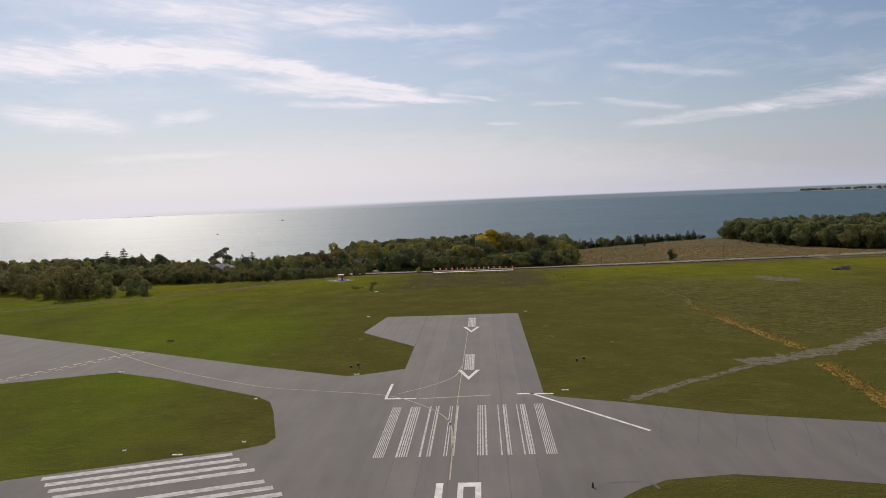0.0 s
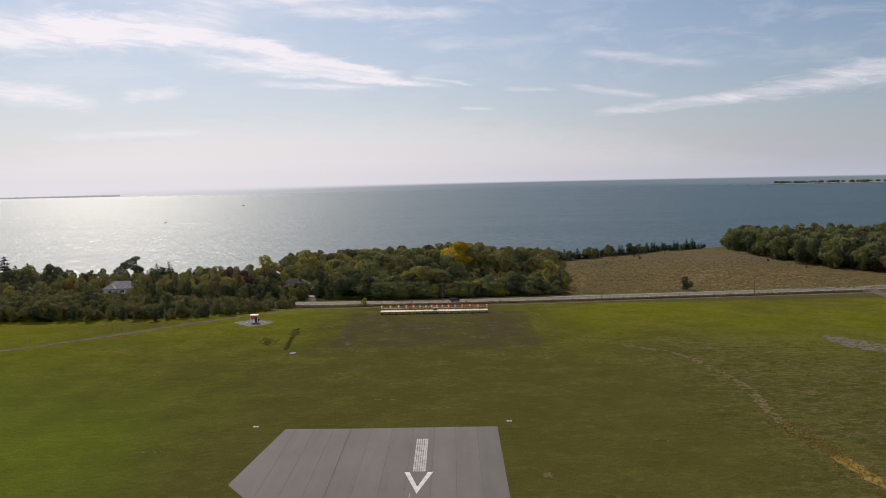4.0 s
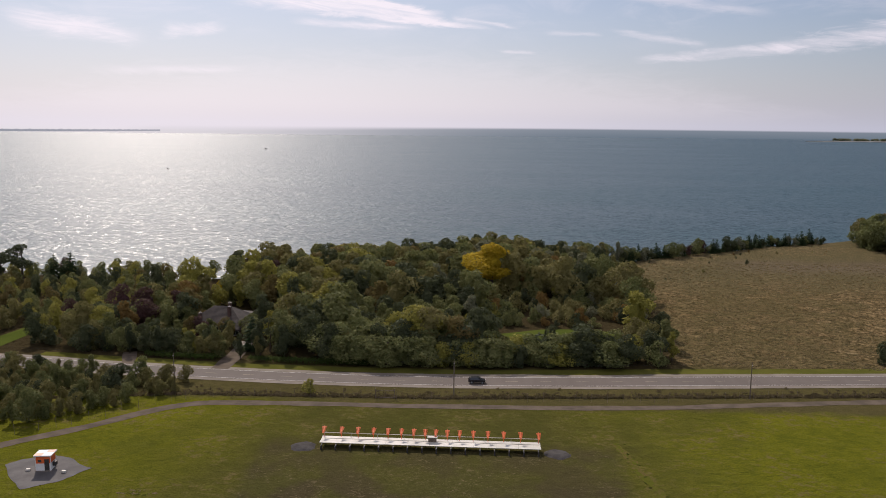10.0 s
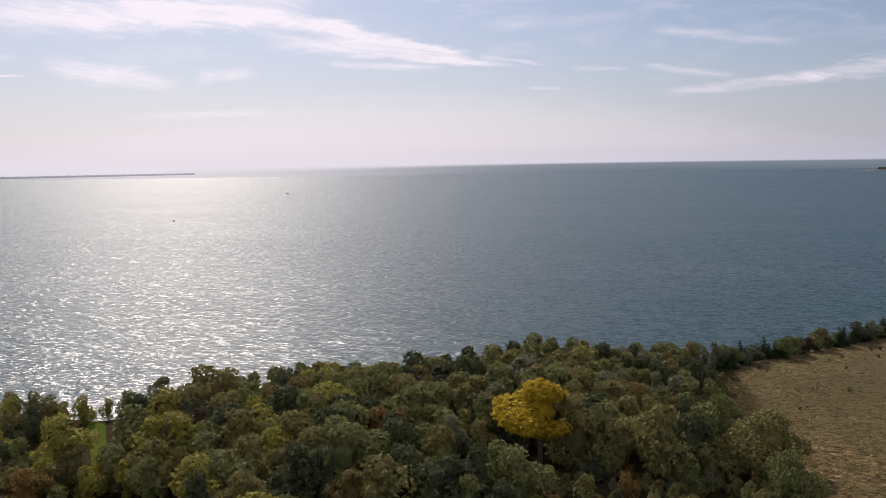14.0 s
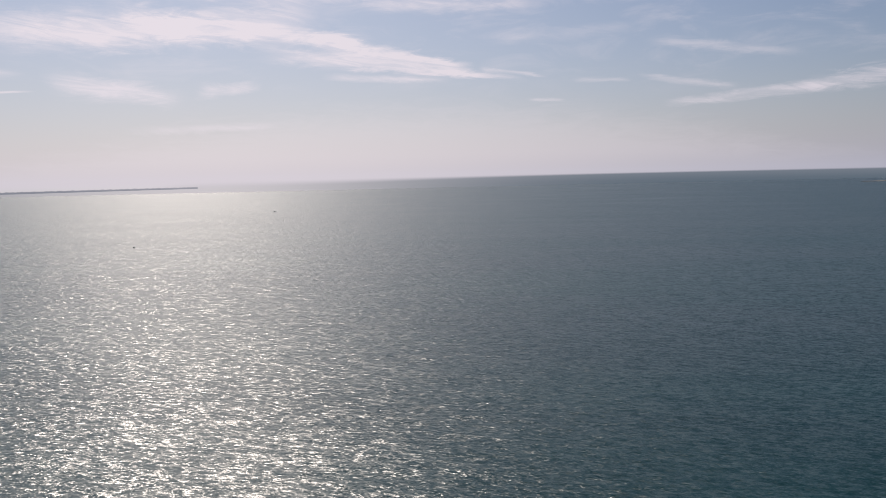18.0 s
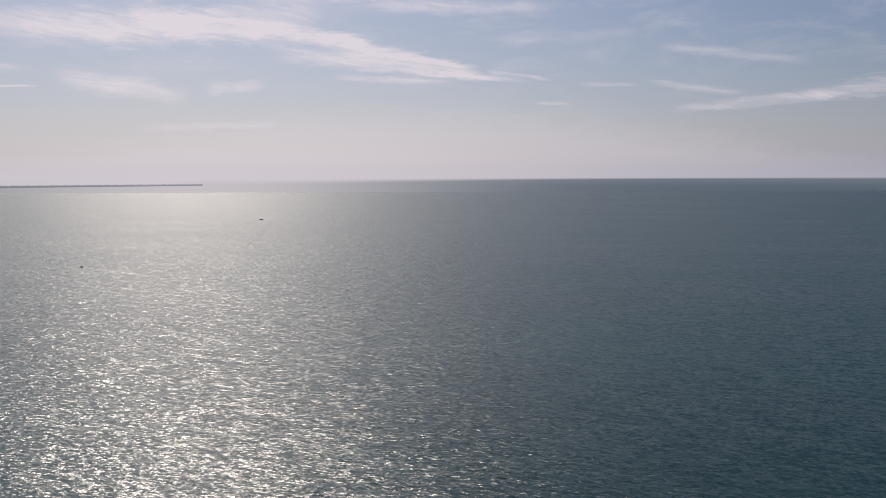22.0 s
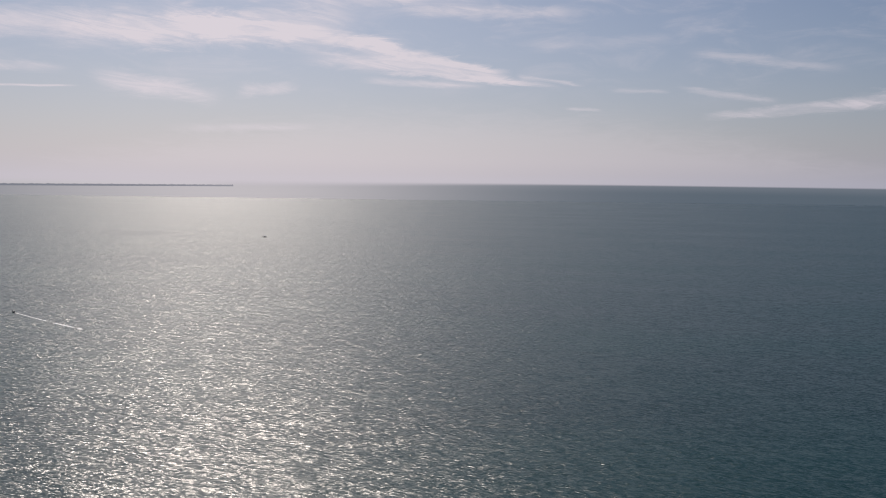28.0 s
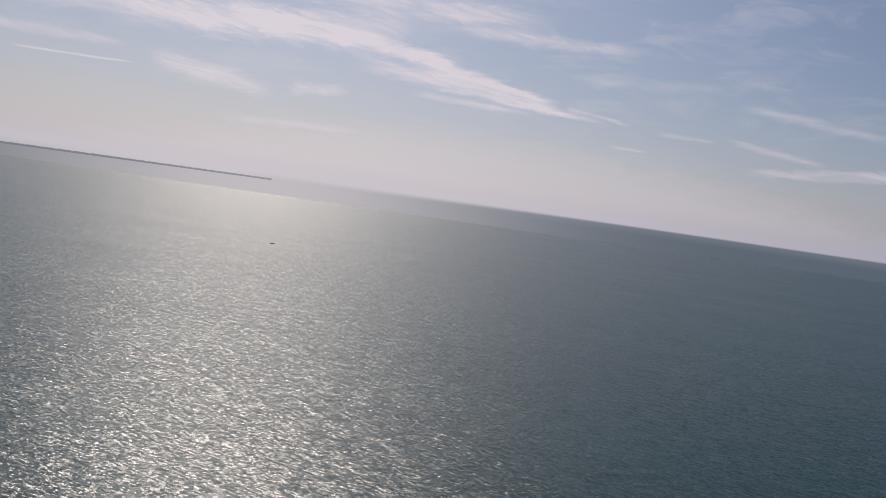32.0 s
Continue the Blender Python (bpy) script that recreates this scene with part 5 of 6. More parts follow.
# trees along the shore behind the hayfield
for k in range(110):
    x = 74 + (k % 56) * 2.5 + rng.uniform(-1.2, 1.2)
    if x > 216 or k in (9, 25, 38):
        continue
    y = shore(x) - 17 + rng.uniform(-3, 3) + (k // 56) * 5
    if rng.uniform() < 0.36 + 0.4 * noise.noise((x * 0.09, 1.7, 0)):
        plant("fir%d" % rng.integers(3), "needle", x, y, rng.uniform(5.0, 10.0), "trees along the shore", "conifer", "tree", "beside the lake shore", widen=rng.uniform(0.8, 1.2))
    else:
        plant("round%d" % rng.integers(6), pick((("dark", 3), ("green", 2), ("plum", 0.5), ("silver", 1.0))), x, y, rng.uniform(4.5, 9.5), "trees along the shore", where="beside the lake shore")
# low scrub scattered in the field
for k in range(70):
    x = rng.uniform(80, 205)
    y = shore(x) - 24 - 46 * rng.uniform() ** 1.5
    plant("shrub%d" % rng.integers(3), pick((("olive", 3), ("rust", 2), ("dark", 1))), x, y, rng.uniform(0.8, 2.5), "scrub of the dry field", "shrub", "shrub", "in the dry field")
for x, y, h in ((87.4, 448, 3.2), (90, 450, 2.4), (206, 470, 4), (211, 455, 3.4), (204, 440, 3.0), (212, 425, 4.0), (203, 452, 2.2), (214, 405, 3.2)):
    plant("shrub%d" % rng.integers(3), "dark", x, y, h, "scrub of the dry field", "shrub", "shrub", "in the dry field")
plant("belt0", "dark", 116.0, 312.0, 6.8, "", where="standing alone beside the highway", widen=1.1)
plant("shrub0", "lime", -31.3, 272.4, 3.5, "", "shrub", "shrub", "beside the service road")
for x, y, h in ((-7.0, 331, 4.5), (29, 333, 4.6), (38, 349.5, 5.0)):
    plant("shrub1", "dark", x, y, h, "shrubs of the lawn", "shrub", "shrub", "on the edge of the lawn")
# airy trees at the water
for x, y, h in ((-193.5, 414, 13.0), (-185.5, 416, 16.5)):
    plant("airy%d" % rng.integers(2), "dark", x, y, h, "tall trees at the water", where="standing alone at the water", widen=1.3)
for x, y, h in ((-97, 430, 14), (-60, 452, 13), (-50, 455, 12.5)):
    plant("airy%d" % rng.integers(2), "green", x, y, h, "tall trees at the water", where="standing alone at the water")

for x, y, h in ((-176, 424, 12), (-172.5, 425, 9), (-168, 423, 10), (-246, 392, 15), (-251, 390, 12.5), (-240, 394, 12), (-262, 388, 14)):
    plant("fir%d" % rng.integers(3), "needle", x, y, h, "conifers near the water", "conifer", "tree", "near the water", widen=1.15)

# grove behind the fence, left of the antennas
left_wood = []
for k in range(2000):
    x, y = rng.uniform(-214, -62), rng.uniform(222, 292)
    fence_y = float(np.interp(x, (-330, -200, -139, -100, -80.7, -70.9, -58), (95, 148, 186, 221, 241, 250, 268)))
    if y < max(fence_y + 5.5, min(fence_y + 5.5 + max(0, (-x - 84) * 0.9), 234 + 6 * noise.noise((x * 0.08, 2.2, 0)))) or y > road_y(x) - 8 or any((x - p) ** 2 + (y - q) ** 2 < r * r for p, q, r in taken):
        continue
    taken.append((x, y, 2.6))
    h = rng.uniform(4.2, 7.2)
    if x < -142:
        left_wood.append(("mid%d" % rng.integers(6), pick((("dark", 2.5), ("green", 5), ("olive", 5))), x, y, h + 1.5, 1.05))
        continue
    plant(pick((("round%d" % rng.integers(6), 3), ("belt%d" % rng.integers(3), 6), ("tall%d" % rng.integers(3), 1))), pick((("dark", 2.5), ("green", 5), ("olive", 5))), x, y, h, "grove behind the fence", "small_tree", where="behind the airfield fence", widen=1.05)
for x, y, h in ((-207, 196, 9), (-196, 188, 8), (-184, 184, 10), (-176, 187, 8.5), (-166, 186, 6), (-158, 190, 7), (-150, 188, 6.5), (-190, 200, 10), (-172, 198, 9), (-160, 202, 8), (-200, 212, 10), (-215, 205, 9), (-225, 215, 10), (-180, 212, 9), (-214, 222, 9), (-236, 208, 9)):
    plant("belt%d" % rng.integers(3), pick((("olive", 4), ("green", 4), ("lime", 2))), x, y, h * 1.15, "clump at the field edge", "small_tree", where="in a clump at the field edge", widen=1.15)
for k in range(230):
    x, y = rng.uniform(-420, -205), rng.uniform(215, 300)
    if y > road_y(x) - 8:
        continue
    left_wood.append(("far%d" % rng.integers(3), pick(LEFT_MIX), x, y, rng.uniform(7, 12), 1.1))
grove("woodland", "scattered green trees beside the highway", left_wood)

# dry tussocks of the hayfield
tussock = []
for k in range(6500):
    x, y = rng.uniform(58, 215), 306 + 190 * rng.uniform() ** 1.3
    if x < right_edge(y) + 1:
        continue
    b = np.array(on_ground(x, y))
    for q in range(2):
        a, h = rng.uniform(0, math.tau), rng.uniform(0.10, 0.36)
        u = np.array([math.cos(a), math.sin(a), 0]) * rng.uniform(0.3, 0.9)
        tussock.append([b - u * 0.6, b + u * 0.6, b + u * 1.1 + (0, 0, h), b - u + (0, 0, h * 0.7)])
solid("dry_tussocks", cards_mesh("dry_tussocks", np.array(tussock), LEAF["hay"]), None, "dry straw-coloured tussocks of an unmown field", "grass", kind="stuff")

# hedge along the house front
hedge_cards = []
for a, b in ((-82, -63), (-53, -22)):
    x = a
    while x < b:
        y = road_y(x) + 12.0
        hedge_cards.append(leaf_cloud([np.array(on_ground(x, y, 0.8))], [1.15], 60, 0.16))
        x += 0.9
solid("hedge", cards_mesh("hedge", np.concatenate(hedge_cards), LEAF["hedge"]), None, "trimmed dark green hedge along the highway", "hedge", kind="stuff")

# tall orange grass in the ditch
plume = []
for p in spline([(34, 244), (37, 226), (42, 200), (47, 187), (58, 173.5), (70, 160), (73.2, 146), (75.6, 127), (73.2, 100), (73, 89)], 0.8):
    q = np.array([p.x + rng.normal(scale=1.1), p.y + rng.normal(scale=0.5), 0.0])
    a, h = rng.uniform(0, math.tau), rng.uniform(0.08, 0.25)
    u = np.array([math.cos(a), math.sin(a), 0]) * 0.3
    plume.append([q - u * 0.5, q + u * 0.5, q + u * 1.2 + (0, 0, h), q - u * 1.2 + (0, 0, h * 0.8)])
# rushes in the two wet hollows before the hut
for k in range(520):
    w = rng.uniform()
    x, y = ((-47.9 + 3.0 * w + rng.normal(scale=0.35 + 0.5 * (w < 0.35)), 210.5 - 36 * w) if k % 3 else (-55 + 4 * w + rng.normal(scale=1.6), 194 - 12 * w + rng.normal(scale=1.6)))
    q = np.array([x, y, 0.0])
    a, h = rng.uniform(0, math.tau), rng.uniform(0.08, 0.28)
    u = np.array([math.cos(a), math.sin(a), 0]) * 0.3
    plume.append([q - u * 0.5, q + u * 0.5, q + u * 1.2 + (0, 0, h), q - u * 1.2 + (0, 0, h * 0.8)])
solid("rushes", cards_mesh("rushes", np.array(plume), LEAF["weed"]), None, "dark green rushes along the eroded ditches", "grass", kind="stuff")
tuft = []
for p in spline([(73, 96), (76.5, 53), (79.3, 25)], 0.8) + spline([(77, 9), (76, -10), (74.5, -24), (70, -60)], 0.5):
    for k in range(9):
        q = Vector((p.x + rng.normal(scale=1.2), p.y + rng.normal(scale=0.5), 0))
        h = rng.uniform(0.12, 0.42)
        a = rng.uniform(0, math.tau)
        u = np.array([math.cos(a), math.sin(a), 0]) * 0.19
        b = np.array([q.x, q.y, 0.0])
        tuft.append([b - u * 0.5, b + u * 0.5, b + u * 1.2 + (0, 0, h), b - u * 1.2 + (0, 0, h * 0.9)])
solid("ditch_grass", cards_mesh("ditch_grass", np.array(tuft), LEAF["straw"]), None, "tall orange dry grass along a ditch", "grass", kind="stuff")
weeds = []
for k in range(4200):
    x = rng.uniform(-140, 190)
    y = float(np.interp(x, (-140, -58, 0, 92, 190), (250, 268, 270.5, 281, 293))) + abs(rng.normal(scale=2.6 if k % 3 == 0 else 0.9))
    b = np.array(on_ground(x, y))
    a, h = rng.uniform(0, math.tau), rng.uniform(0.15, 0.60)
    u = np.array([math.cos(a), math.sin(a), 0]) * 0.45
    weeds.append([b - u * 0.6, b + u * 0.6, b + u * 1.2 + (0, 0, h), b - u * 1.1 + (0, 0, h * 0.8)])
solid("weeds", cards_mesh("weeds", np.array(weeds), LEAF["reed"]), None, "rank weeds along the roadside ditch", "weeds", kind="stuff")

# ================= airfield things =================
# localizer antenna array on its platform
platform = thing("platform", "long pale raised panel on dark posts below the antennas", "platform", at=pose(-1.0, 237.9, 0))
for k in range(10):
    x0 = -20.4 + k * 4.08
    part("deck_panel", boxes((x0, x0 + 4.05, -1.5, 0.4, 0.92, 1.0)), PANEL, platform)
    part("deck_panel", boxes((x0, x0 + 4.05, 0.6, 1.7, 0.92, 1.0)), PANEL, platform)
part("gutter", boxes((-20.4, 20.4, 0.4, 0.6, 0.84, 0.88)), DARK_STEEL, platform, "dark slot along the panel")
for k in range(16):
    x = -19.9 + k * 39.8 / 15
    part("post", boxes((x - 0.13, x + 0.13, -2.62, -2.38, -0.3, 0.75), (x - 0.09, x + 0.09, -2.5, -1.4, 0.66, 0.88)), DARK_STEEL, platform)
    part("leg", boxes((x - 0.08, x + 0.08, 1.3, 1.45, -0.3, 0.92)), DARK_STEEL, platform)


def antenna_mesh():
    bm = bmesh.new()
    box(bm, -0.06, 0.06, -1.1, 1.0, -0.06, 0.06)
    for k in range(6):
        w = 0.22 + 0.05 * k
        y = -1.0 + 0.36 * k
        box(bm, -w, w, y - 0.07, y + 0.07, -0.06, 0.06)
    return bm


ant0 = None
for k in range(16):
    u = (k - 7.5) / 7.5
    x = -1.0 + 20.1 * (0.72 * u + 0.28 * u * abs(u))
    m = pose(x, 239.2, 0)
    if ant0 is None:
        ant0 = thing("antenna", "orange log-periodic antenna on a slim mast", "antenna", "localizer antennas", at=m)
        part("mast", tube(bmesh.new(), (0, 0, -0.3), (0, 0, 2.2), 0.06, 0.05, 8), ORANGE, ant0)
        part("boom", antenna_mesh(), ORANGE, ant0, "orange antenna boom with cross bars", at=pose(0, 0, 2.4, 24, 0, 0) @ Matrix.Diagonal((0.92, 0.85, 1.0, 1)))
        part("radome", boxes((-0.11, 0.11, -0.7, 0.85, -0.08, 0.10), bevel=0.04), ORANGE, ant0, at=pose(0, 0, 2.4, 24, 0, 0))
    else:
        copy_thing(ant0, m)
rail = thing("cable_rail", "pale horizontal pipe linking the antenna masts", "pipe", at=pose(-1.0, 239.35, 0))
part("pipe", tube(bmesh.new(), (-20.4, 0, 1.75), (20.4, 0, 1.75), 0.06, 0.06, 8), PANEL, rail)
for k in range(9):
    x = -20 + 5 * k
    part("pipe_post", boxes((x - 0.04, x + 0.04, -0.04, 0.04, -0.3, 1.75)), STEEL, rail)
cabinet = thing("equipment_box", "brown equipment box with a pale lid amid the antennas", "equipment box", at=pose(-0.6, 238.4, 0))
part("body", boxes((-0.75, 0.75, -0.32, 0.32, 1.05, 1.85), bevel=0.04), POLE_WOOD, cabinet)
part("lid", boxes((-0.95, 0.95, -0.40, 0.40, 1.85, 1.95), bevel=0.02), PANEL, cabinet, "pale lid")
part("stand", boxes((-0.7, -0.55, -0.2, 0.2, -0.3, 1.0), (0.55, 0.7, -0.2, 0.2, -0.3, 1.0)), DARK_STEEL, cabinet)
for x0, lab in ((-24.6, "dark gravel mound at the platform end"), (22.4, "dark gravel mound beside the platform")):
    pts = [(x0 + 2.7 * math.cos(k * math.tau / 16), 237.0 + 3.0 * math.sin(k * math.tau / 16)) for k in range(16)]
    pts = frayed(pts, 0.9, x0)
    n = len(pts)
    bm = bmesh.new()
    rings = [[bm.verts.new((x0 + (px - x0) * f, 237 + (py - 237) * f * (1 + 0.12 * noise.noise((px, py, f))), ground_z(px, py) - 0.1 + h)) for px, py in pts] for f, h in ((1, 0), (0.7, 0.28), (0.3, 0.4))]
    for a, b in zip(rings, rings[1:]):
        for k in range(n):
            bm.faces.new((a[k], a[(k + 1) % n], b[(k + 1) % n], b[k]))
    bm.faces.new(rings[-1])
    solid("gravel_mound", bm, MOUND, lab, "gravel mound")

# hut on its gravel pad
hut = thing("hut", "small orange and white equipment hut with a flat white roof", "hut", at=pose(-66.2, 223.4, 0, 0, 0, 8) @ Matrix.Diagonal((0.92, 0.92, 1.0, 1)))
part("base", boxes((-1.5, 1.5, -1.3, 1.3, 0, 0.18)), GRAVEL, hut)
part("wall", boxes((-1.35, 1.35, -1.15, 1.15, 0.18, 1.45)), WALL_WHITE, hut, "white lower wall band")
part("wall", boxes((-1.35, 1.35, -1.15, 1.15, 1.45, 2.75)), ORANGE, hut, "orange upper wall band")
part("roof", boxes((-1.62, 1.62, -1.42, 1.42, 2.75, 2.95), bevel=0.04), WALL_WHITE, hut, "flat white overhanging roof")
part("roof_panel", boxes((-1.56, -0.1, -1.36, -0.1, 2.952, 2.965)), ORANGE_FADED, hut, "faded orange roof panel")
part("roof_panel", boxes((0.2, 1.56, 0.2, 1.36, 2.952, 2.965)), ORANGE_FADED, hut, "faded orange roof panel")
part("trim", boxes((-1.38, -1.28, -1.2, -1.1, 0.18, 2.75)), WALL_WHITE, hut)
part("trim", boxes((1.28, 1.38, -1.2, -1.1, 0.18, 2.75)), WALL_WHITE, hut)
d = part("door", boxes((0.25, 1.1, -1.22, -1.152, 0.2, 2.2)), DARK_STEEL, hut, "dark door")
part("handle", boxes((0.33, 0.39, -1.27, -1.22, 1.1, 1.25)), STEEL, d)
part("vent", boxes((-0.9, -0.3, -1.2, -1.152, 1.7, 2.1)), DARK_STEEL, hut)
part("cooler", boxes((1.35, 1.95, -0.4, 0.5, 0.7, 1.4), bevel=0.04), DARK_STEEL, hut, "dark cooling unit on the side wall")
solid("concrete_block", boxes((-0.35, 0.35, -0.25, 0.25, -0.05, 0.4), bevel=0.05), PANEL, "pale concrete block beside the hut", "block", "blocks at the hut", at=pose(-68.8, 222.4, 0))
solid("concrete_block", boxes((-0.35, 0.35, -0.25, 0.25, -0.05, 0.4), bevel=0.05), PANEL, "pale concrete block beside the hut", "block", "blocks at the hut", at=pose(-62.4, 222.2, 0))

# lights, markers, signs of the airfield
for x, y in ((-26.4, 18.4), (26.6, 18.3)):
    t = thing("flashing_light", "small dark approach light unit with an orange cap", "airfield light", "flashing lights", at=pose(x, y, 0))
    part("stake", tube(bmesh.new(), (0, 0, -0.2), (0, 0, 0.6), 0.05), DARK_STEEL, t)
    part("housing", boxes((-0.32, 0.32, -0.22, 0.22, 0.5, 1.0), bevel=0.06), DARK_STEEL, t)
    part("cap", boxes((-0.16, 0.16, -0.12, 0.12, 1.0, 1.12), bevel=0.03), ORANGE, t, "orange cap")
    part("control_box", boxes((-1.9, -1.45, -0.2, 0.2, -0.05, 0.55), bevel=0.03), DARK_STEEL, t)
for x, y, w in ((-35.2, 98.8, 1.1), (17.7, 100, 1.1), (-25.6, 10.9, 1.3), (-85, 21.5, 1.4), (19.4, -8.6, 1.3), (-46, -44, 1.7), (-43.2, -9, 0.6), (-37, -38, 0.6), (-56, -41, 0.5)):
    t = thing("runway_marker", "white low marker panel in the grass beside the pavement", "airfield marker", "runway markers", at=pose(x, y, 0))
    part("panel", boxes((-w / 2, w / 2, -0.3, 0.3, -0.02, 0.12), bevel=0.02), WHITE_PAINT, t)
    part("lamp", tube(bmesh.new(), (0, 0, 0.1), (0, 0, 0.4), 0.09, 0.06), DARK_STEEL, t)
for x, y, a in ((-88, 60, 20),):
    t = thing("guidance_sign", "small green taxiway sign standing in grass", "sign", "taxiway signs", at=pose(x, y, 0, 0, 0, a))
    part("board", boxes((-1.0, 1.0, -0.1, 0.1, 0.25, 0.85), bevel=0.03), LEAF["green"], t)
    part("leg", boxes((-0.75, -0.68, -0.03, 0.03, -0.1, 0.25)), STEEL, t)
    part("leg", boxes((0.68, 0.75, -0.03, 0.03, -0.1, 0.25)), STEEL, t)
solid("windrow_stake", tube(bmesh.new(), (0, 0, -0.2), (0, 0, 0.7), 0.18, 0.1), DARK_STEEL, "dark stub light on the taxiway", "airfield light", at=pose(17.4, -62, 0.02))
solid("tar_patch", ribbon([(17.5, -62), (20, -60.5), (25, -60.6), (26, -63)], 0.5, 0.036, 0.1, step=1), JOINT, "dark tarred trench on the pavement", "pavement patch", kind="structure")
pile = bmesh.new()
bmesh.ops.create_icosphere(pile, subdivisions=3, radius=1.0)
for v in pile.verts:
    k = 1 + 0.3 * noise.noise(v.co * 1.7) + 0.12 * noise.noise(v.co * 5)
    v.co = Vector((v.co.x * 4.2 * k, v.co.y * 2.6 * k, max(v.co.z, -0.2) * 1.9 * k))
solid("earth_pile", pile, DIRT, "heap of dark earth on the grass", "earth heap", at=pose(164.5, 197.0, 0))

# fence along the service road
fence = thing("fence", "thin wire fence on slim weathered posts along the service road", "fence")
fence_pts = spline([(-139, 183), (-100, 218.5), (-80.7, 238), (-70.9, 247.5), (-60, 262.6), (-43, 268.2), (0.7, 269.3), (44, 272.4), (92, 280.8), (150, 289)], 3.4)
post_me = bm_mesh("post", tube(bmesh.new(), (0, 0, -0.3), (0, 0, 2.1), 0.04, 0.03, 6), POLE_WOOD)
for p in fence_pts:
    part("post", post_me, STEEL, fence, at=Matrix.Translation(on_ground(p.x, p.y)))
for h in (0.5, 1.2, 2.0):
    bm = bmesh.new()
    for p, q in zip(fence_pts, fence_pts[1:]):
        tube(bm, on_ground(p.x, p.y, h), on_ground(q.x, q.y, h), 0.009, 0.009, 3)
    part("wire", bm, DARK_STEEL, fence)
gate = thing("gate", "closed tubular steel gate in the fence", "gate", at=Matrix.Translation(on_ground(-13.5, 269.6)))
part("gate_post", tube(bmesh.new(), (-2.2, 0, -0.3), (-2.2, 0, 2.4), 0.07), POLE_WOOD, gate)
part("gate_post", tube(bmesh.new(), (2.2, 0, -0.3), (2.2, 0, 2.4), 0.07), POLE_WOOD, gate)
part("gate_frame", boxes((-2.1, 2.1, -0.03, 0.03, 0.2, 0.28), (-2.1, 2.1, -0.03, 0.03, 1.9, 1.98), (-2.1, -2.03, -0.03, 0.03, 0.2, 1.95), (2.03, 2.1, -0.03, 0.03, 0.2, 1.95), (-0.03, 0.03, -0.03, 0.03, 0.2, 1.95)), POLE_WOOD, gate)

# utility poles and their wires
pole_at = []
for x, y in ((-200, 289), (-131, 281), (-63.2, 272.6), (1.9, 272.4), (70.0, 278.0), (140, 289.5), (208, 299)):
    t = thing("utility_pole", "slim weathered wooden utility pole beside the highway", "utility pole", "roadside poles", at=Matrix.Translation(on_ground(x, y)))
    part("shaft", tube(bmesh.new(), (0, 0, -0.5), (0, 0, 8.6), 0.15, 0.10, 8), POLE_WOOD, t)
    part("bracket", boxes((-0.06, 0.06, -0.5, 0.12, 8.0, 8.1)), STEEL, t)
    part("insulator", tube(bmesh.new(), (0, 0, 8.6), (0, 0, 8.8), 0.05, 0.03), DARK_STEEL, t)
    pole_at.append(on_ground(x, y, 8.75))
bm = bmesh.new()
for a, b in zip(pole_at, pole_at[1:]):
    for k in range(8):
        p, q = a.lerp(b, k / 8), a.lerp(b, (k + 1) / 8)
        p.z -= 1.0 * 4 * (k / 8) * (1 - k / 8)
        q.z -= 1.0 * 4 * ((k + 1) / 8) * (1 - (k + 1) / 8)
        tube(bm, p, q, 0.012, 0.012, 3)
solid("overhead_wire", bm, DARK_STEEL, "thin dark overhead wire between the poles", "wire")

# ---- the car on the highway ----
cx = 7.0
cy = road_y(cx) - 1.9
car = thing("car", "black sport utility car driving on the highway", "car", at=Matrix.Translation(on_ground(cx, cy, 0.1)) @ Matrix.Rotation(radians(2), 4, "Z") @ Matrix.Scale(0.92, 4))
bm = bmesh.new()
prof = [(-2.25, 0.45), (-2.3, 0.95), (-2.15, 1.05), (-1.95, 1.62), (-1.6, 1.72), (0.2, 1.74), (0.55, 1.66), (1.15, 1.12), (2.05, 0.98), (2.28, 0.75), (2.25, 0.42)]
sides = []
for s in (-1, 1):
    sides.append([bm.verts.new((x, s * (0.92 if z < 1.15 else 0.92 - (z - 1.1) * 0.32), z)) for x, z in prof])
bm.faces.new(sides[0])
bm.faces.new(sides[1][::-1])
for k in range(len(prof)):
    j = (k + 1) % len(prof)
    bm.faces.new((sides[0][k], sides[1][k], sides[1][j], sides[0][j]))
bmesh.ops.recalc_face_normals(bm, faces=bm.faces[:])
bmesh.ops.bevel(bm, geom=bm.edges[:], offset=0.05, segments=2, affect="EDGES")
part("body", bm, CAR_PAINT, car)
for s in (-1, 1):
    bm = bmesh.new()
    bm.faces.new([bm.verts.new((x, s * (0.935 - (z - 1.1) * 0.32), z)) for x, z in ((-1.85, 1.12), (-1.7, 1.58), (0.25, 1.62), (0.9, 1.14))])
    part("side_window", bm, GLASS, car, "dark side glass")
bm = bmesh.new()
bm.faces.new([bm.verts.new(v) for v in ((1.12, -0.82, 1.17), (1.12, 0.82, 1.17), (0.62, 0.68, 1.66), (0.62, -0.68, 1.66))])
part("windscreen", bm, GLASS, car, "dark windscreen")
for x in (-1.4, 1.4):
    for s in (-1, 1):
        w = part("wheel", tube(bmesh.new(), (x, s * 0.72, 0.36), (x, s * 0.96, 0.36), 0.36, 0.36, 18), RUBBER, car, "black tyre")
        part("rim", tube(bmesh.new(), (x, s * 0.95, 0.36), (x, s * 0.975, 0.36), 0.22, 0.2, 14), STEEL, w, "steel rim")
